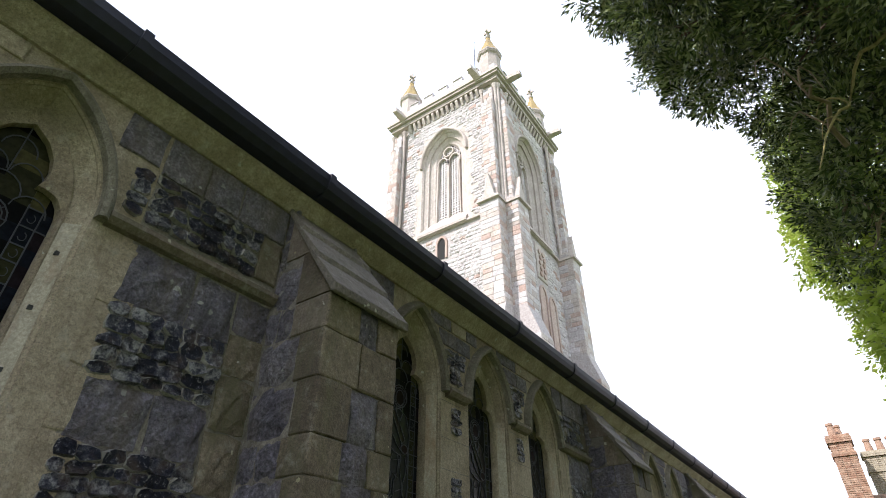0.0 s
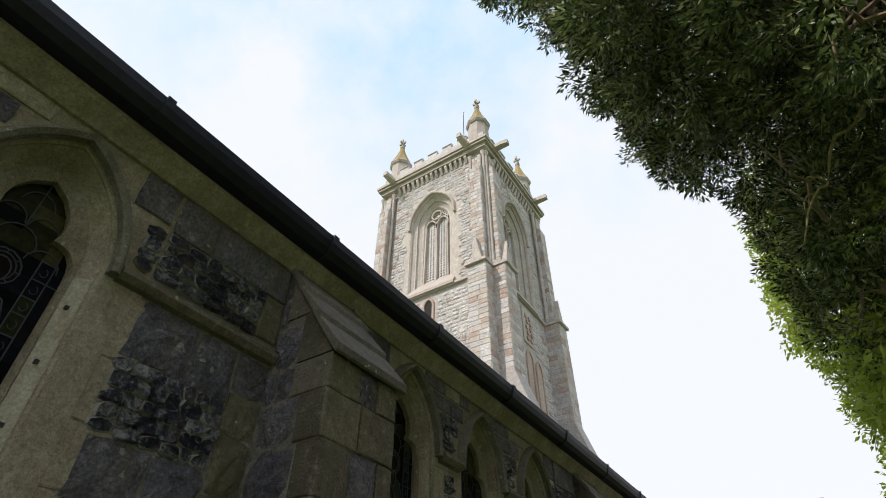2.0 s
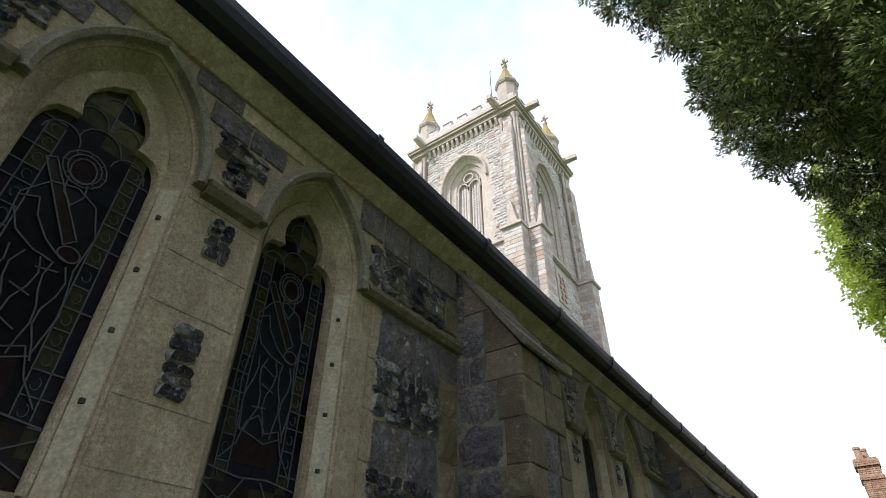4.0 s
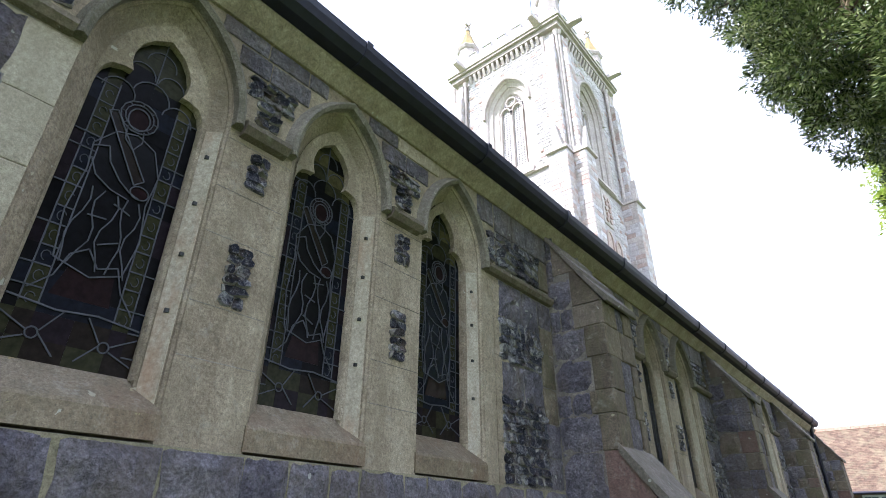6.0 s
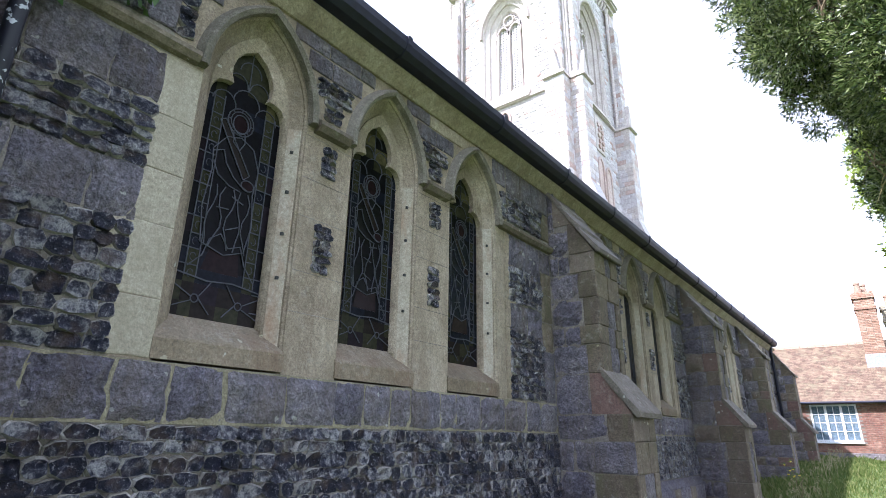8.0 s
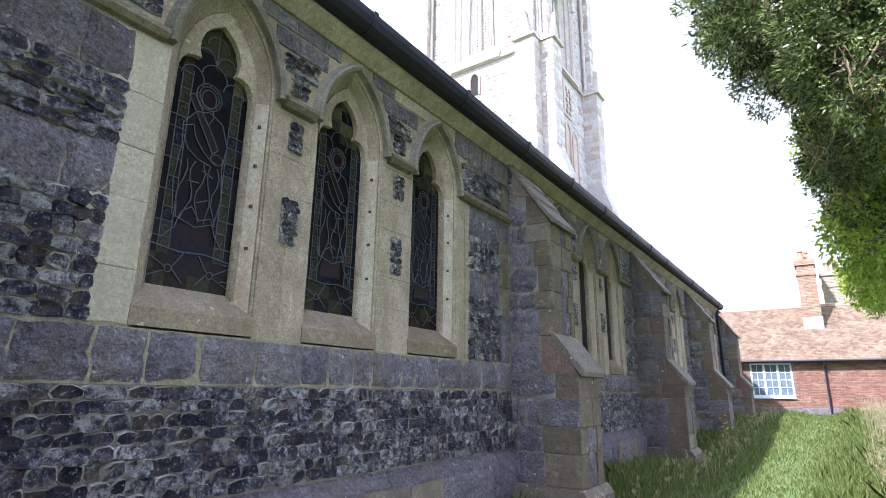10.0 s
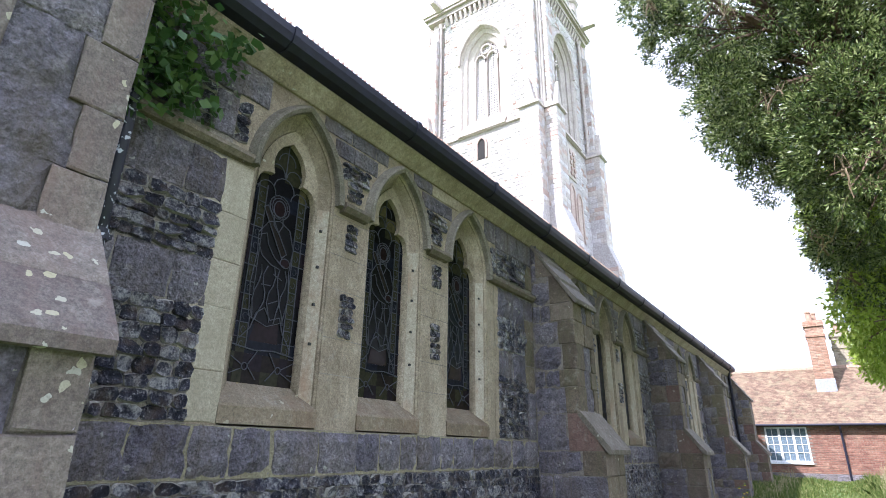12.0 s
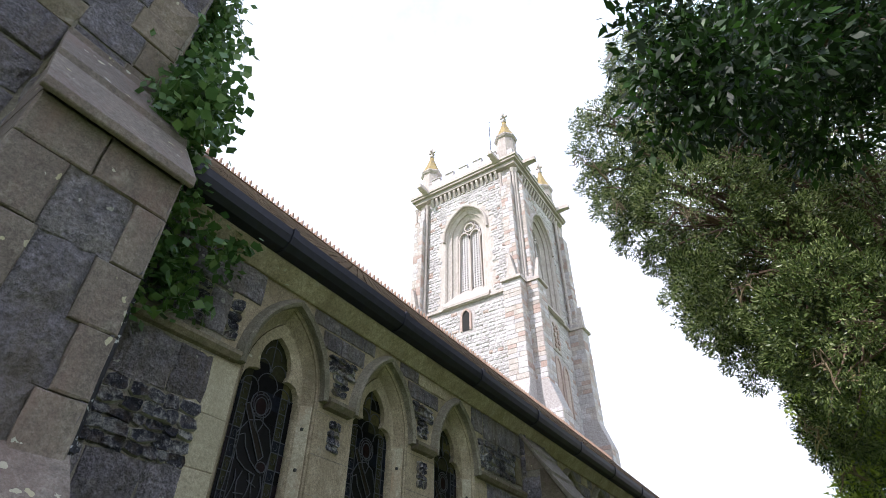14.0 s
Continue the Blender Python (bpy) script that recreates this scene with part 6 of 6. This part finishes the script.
H_BLOBS = [((5.2, 10.0, 8.4), 1.15), ((5.0, 8.8, 6.8), 1.15), ((5.2, 8.7, 8.5), 1.1), ((5.2, 10.8, 7.2), 1.1), ((5.5, 10.6, 5.5), 1.1), ((5.3, 8.8, 5.1), 1.1), ((5.2, 10.6, 4.3), 0.8), ((5.05, 9.0, 3.7), 0.7), ((4.7, 9.7, 7.4), 0.7), ((6.4, 9.2, 7.6), 1.4)]
H_BLOBS = [(c, (r * 1.1, r * 1.1, r * 1.1)) for c, r in H_BLOBS]
L_BLOBS = [((4.8, 5.2, 3.8), (0.85, 0.8, 0.8)), ((4.85, 6.0, 4.2), (0.75, 0.7, 0.7)), ((5.3, 5.2, 4.9), (0.9, 0.9, 0.8)), ((4.7, 6.0, 3.2), (0.45, 0.5, 0.45)), ((5.8, 6.0, 4.4), (1.0, 0.9, 0.9))]
tree("broadleaf_tree", "bright green small broad-leaved tree growing under the yew", (6.6, 9.8, 0.0), (6.0, 9.6, 4.4), H_BLOBS, HOLLY, BARK, 9, 0.18, 0.085, 0.42, 18, 0.15, 0.35)
tree("broadleaf_tree", "young green broad-leaved tree with drooping leaves beside the path", (6.4, 5.9, -0.1), (5.7, 5.8, 3.2), L_BLOBS, HOLLY, BARK, 19, 0.1, 0.1, 0.36, 14, 0.15, 0.6)
N_BLOBS = [((3.95, -2.9, 5.5), (0.3, 0.35, 0.35)), ((3.8, -2.9, 4.9), (0.22, 0.3, 0.25)), ((4.6, -2.2, 5.6), (0.6, 0.6, 0.5)), ((5.1, -1.7, 6.2), (0.75, 0.7, 0.6)), ((4.05, -2.4, 5.5), (0.4, 0.4, 0.4)), ((4.3, -2.9, 4.85), (0.35, 0.35, 0.3)), ((5.4, -2.2, 5.7), (0.6, 0.6, 0.5)), ((4.8, -1.7, 5.3), (0.4, 0.4, 0.3)), ((6.0, -0.9, 7.9), (1.5, 1.1, 0.9)), ((7.2, -0.6, 7.6), (1.9, 1.5, 1.6))]
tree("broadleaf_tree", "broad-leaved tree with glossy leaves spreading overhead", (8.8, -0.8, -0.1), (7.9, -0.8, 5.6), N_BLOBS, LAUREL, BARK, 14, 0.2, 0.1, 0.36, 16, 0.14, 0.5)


# ---- grass and weeds ----
def grass():
    r = np.random.default_rng(2)
    n = 80000
    x = r.uniform(0.2, 9.5, n)
    y = 1.5 + 24.0 * r.random(n) ** 1.35
    keep = ~((x < 1.25) & (np.abs(((y - 2.75) + 1.6) % 6.45 - 1.6) < 0.55))
    x, y = x[keep], y[keep]
    n = len(x)
    z = np.array([ground_z(a, b) for a, b in zip(x, y)])
    path = np.exp(-((x - 2.6 - 0.03 * y) / 0.8) ** 2)
    tall = np.array([max(0.0, noise.noise((a * 0.6, b * 0.6, 5))) for a, b in zip(x, y)])
    h = r.uniform(0.08, 0.2, n) * (1 - 0.5 * path) + 0.5 * tall * r.random(n) * (1 - path) + np.where(x > 4.2, 0.22 * r.random(n), 0) + np.where(x < 1.3, 0.12 * r.random(n), 0)
    a = r.uniform(0, 2 * math.pi, n)
    w = r.uniform(0.006, 0.013, n) + 0.0004 * y
    lean = r.normal(0, 0.3, (n, 2)) * h[:, None]
    base = np.stack([x, y, z - 0.02], 1)
    s = np.stack([np.cos(a) * w, np.sin(a) * w, 0 * w], 1)
    mid = base + np.stack([lean[:, 0] * 0.35, lean[:, 1] * 0.35, h * 0.6], 1)
    tip = base + np.stack([lean[:, 0], lean[:, 1], h], 1)
    v = np.stack([base - s, base + s, mid + s * 0.7, tip, mid - s * 0.7], 1).reshape(-1, 3)
    me = bpy.data.meshes.new("grass")
    me.vertices.add(5 * n)
    me.vertices.foreach_set("co", v.ravel())
    me.loops.add(5 * n)
    me.loops.foreach_set("vertex_index", np.arange(5 * n, dtype=np.int32))
    me.polygons.add(n)
    me.polygons.foreach_set("loop_start", np.arange(0, 5 * n, 5, dtype=np.int32))
    me.materials.append(GRASS)
    me.update(calc_edges=True)
    tagged(new("grass", me), "long uncut meadow grass beside a mown strip", "grass", kind="stuff")


grass()


def hay():
    """Tall dry flowering stems with feathery heads, thick along the edges of the mown strip."""
    r = np.random.default_rng(12)
    rng = random.Random(12)
    pts, dirs, heads, up = [], [], [], []
    j = Joined()
    for _ in range(2600):
        y = rng.uniform(2.5, 25.5)
        x = rng.uniform(4.0, 9.0) + 0.03 * y if rng.random() < 0.93 else rng.uniform(1.15, 1.9) if y > 3.4 else rng.uniform(4.2, 7)
        if x < 2 and abs((y - 2.75 + 1.6) % 6.45 - 1.6) < 0.6 and x < 1.3:
            continue
        z, h = ground_z(x, y), rng.uniform(0.4, 0.85) * (0.6 if x < 2 else 1.0)
        a, lean = rng.uniform(0, 6.28), rng.uniform(0.02, 0.22)
        top = Vector((x + lean * math.cos(a), y + lean * math.sin(a), z + h))
        w = 0.0022 + 0.00022 * y
        s = Vector((math.cos(a + 1.6), math.sin(a + 1.6), 0)) * w
        b = Vector((x, y, z - 0.02))
        m = b.lerp(top, 0.55) - Vector((math.cos(a), math.sin(a), 0)) * lean * 0.2
        q = Vector((-s.y, s.x, 0))
        v = [b - s, b + s, b + q, m - s, m + s, m + q, top]
        j.add([tuple(p) for p in v], [(0, 1, 4, 3), (1, 2, 5, 4), (2, 0, 3, 5), (3, 4, 6), (4, 5, 6), (5, 3, 6)])
        for t in (0.84, 0.9, 0.96):
            heads.append(tuple(b.lerp(top, t)))
            up.append((lean * math.cos(a) * 2, lean * math.sin(a) * 2, 1.6))
    ob = j.link("dry_grass", STRAW, None)
    tagged(ob, "tall dry straw-coloured grass stems gone to seed", "grass", kind="stuff")
    leaf_cloud("seed_head", heads, up, 0.05, 0.22, 5, 0.012, STRAW, ob, 31, droop=-0.3)


hay()


def weed(x, y, h, flowers, seed):
    rng = random.Random(seed)
    z = ground_z(x, y)
    w = thing("weed", "tall thin weed stem with small leaves in the grass" if not flowers else "yellow-flowered ragwort standing in long grass", "plant", (x, y, z), group="weeds in the long grass")
    bm = bmesh.new()
    top = (x + rng.uniform(-0.1, 0.1), y + rng.uniform(-0.1, 0.1), z + h)
    pts = limb(bm, (x, y, z - 0.03), top, 0.008, 0.003, rng, 0.2, 6, 5)
    ends = [Vector(top)]
    for k in range(7):
        p = pts[rng.randrange(2, 6)]
        e = p + Vector((rng.uniform(-0.2, 0.2), rng.uniform(-0.2, 0.2), rng.uniform(0.08, 0.28)))
        limb(bm, p, e, 0.004, 0.002, rng, 0.2, 3, 4)
        ends.append(e)
    part("stem", bm, TWIG, w)
    tagged(leaf_cloud("leaf", [tuple(p) for p in pts[1:]] + [tuple(e) for e in ends], [(0, 0, 1)] * (6 + len(ends)), 0.07, 0.3, 6, 0.02, GRASS, w, seed), kind="stuff")
    if flowers:
        for e in ends:
            bm = bmesh.new()
            ngon_stack(bm, e.x, e.y, [(e.z - 0.01, 0.012), (e.z + 0.005, 0.03), (e.z + 0.016, 0.02)], 8)
            part("flower_head", bm, FLOWER, w)


for k, (x, y, h, fl) in enumerate(((4.35, 4.0, 1.25, False), (4.6, 4.6, 1.0, False), (4.9, 5.6, 1.15, False), (4.3, 6.4, 0.8, False), (5.4, 10.5, 1.0, True), (5.9, 11.5, 0.9, True), (5.6, 12.4, 0.85, True), (1.45, 12.0, 0.7, True), (1.6, 10.8, 0.6, False), (4.9, 8.2, 0.9, False))):
    weed(x, y, h, fl, 60 + k)


# ---- ivy ----
def ivy_plant():
    rng = random.Random(21)
    iv = thing("ivy", "dark green ivy with bare stems climbing the stone wall", "climbing plant", (0.1, -4.4, 1.0))
    pts, dirs = [], []
    bm = bmesh.new()
    runs = [((0.10, -4.35, 4.3), (0.12, -4.2, 5.1)), ((0.12, -4.2, 4.2), (0.2, -3.55, 4.75)), ((0.15, -4.35, 4.6), (0.40, -4.3, 5.9)), ((0.35, -4.55, 5.2), (0.1, -4.5, 7.6)), ((0.3, -4.55, 5.5), (-0.4, -4.55, 8.2)), ((0.1, -4.25, 4.3), (0.14, -3.75, 4.15)), ((0.3, -4.5, 5.0), (0.75, -4.5, 5.4))]
    for a, b in runs:
        p = limb(bm, a, b, 0.014, 0.004, rng, 0.35, 8, 5)
        for q in p:
            m = 26 if q.z > 4.9 else 13
            for _ in range(m):
                pts.append((q.x + rng.gauss(0.03, 0.07), q.y + rng.gauss(0.02, 0.13), q.z + rng.gauss(0, 0.16)))
                dirs.append((0.6, 0.6, -0.2))
    for _ in range(1100):
        z = rng.uniform(5.0, 8.6)
        t = (z - 5.0) / 3.6
        pts.append((0.5 - 1.3 * t + rng.gauss(0, 0.3 + 0.12 * t), -4.5 + rng.gauss(0.05, 0.1), z))
        dirs.append((0.4, 0.8, -0.1))
    part("stem", bm, TWIG, iv)
    leaf_cloud("leaves", pts, dirs, 0.085, 0.85, 3, 0.045, IVY, iv, 6, "lobed dark green leaves", 0.6)


ivy_plant()


# ---- link the small stones ----
for name, me, m, parent in PIECES:
    ob = new(name, me)
    ob.parent = parent
    ob.matrix_parent_inverse = Matrix.Translation(-world_place(parent))
    ob.matrix_basis = m
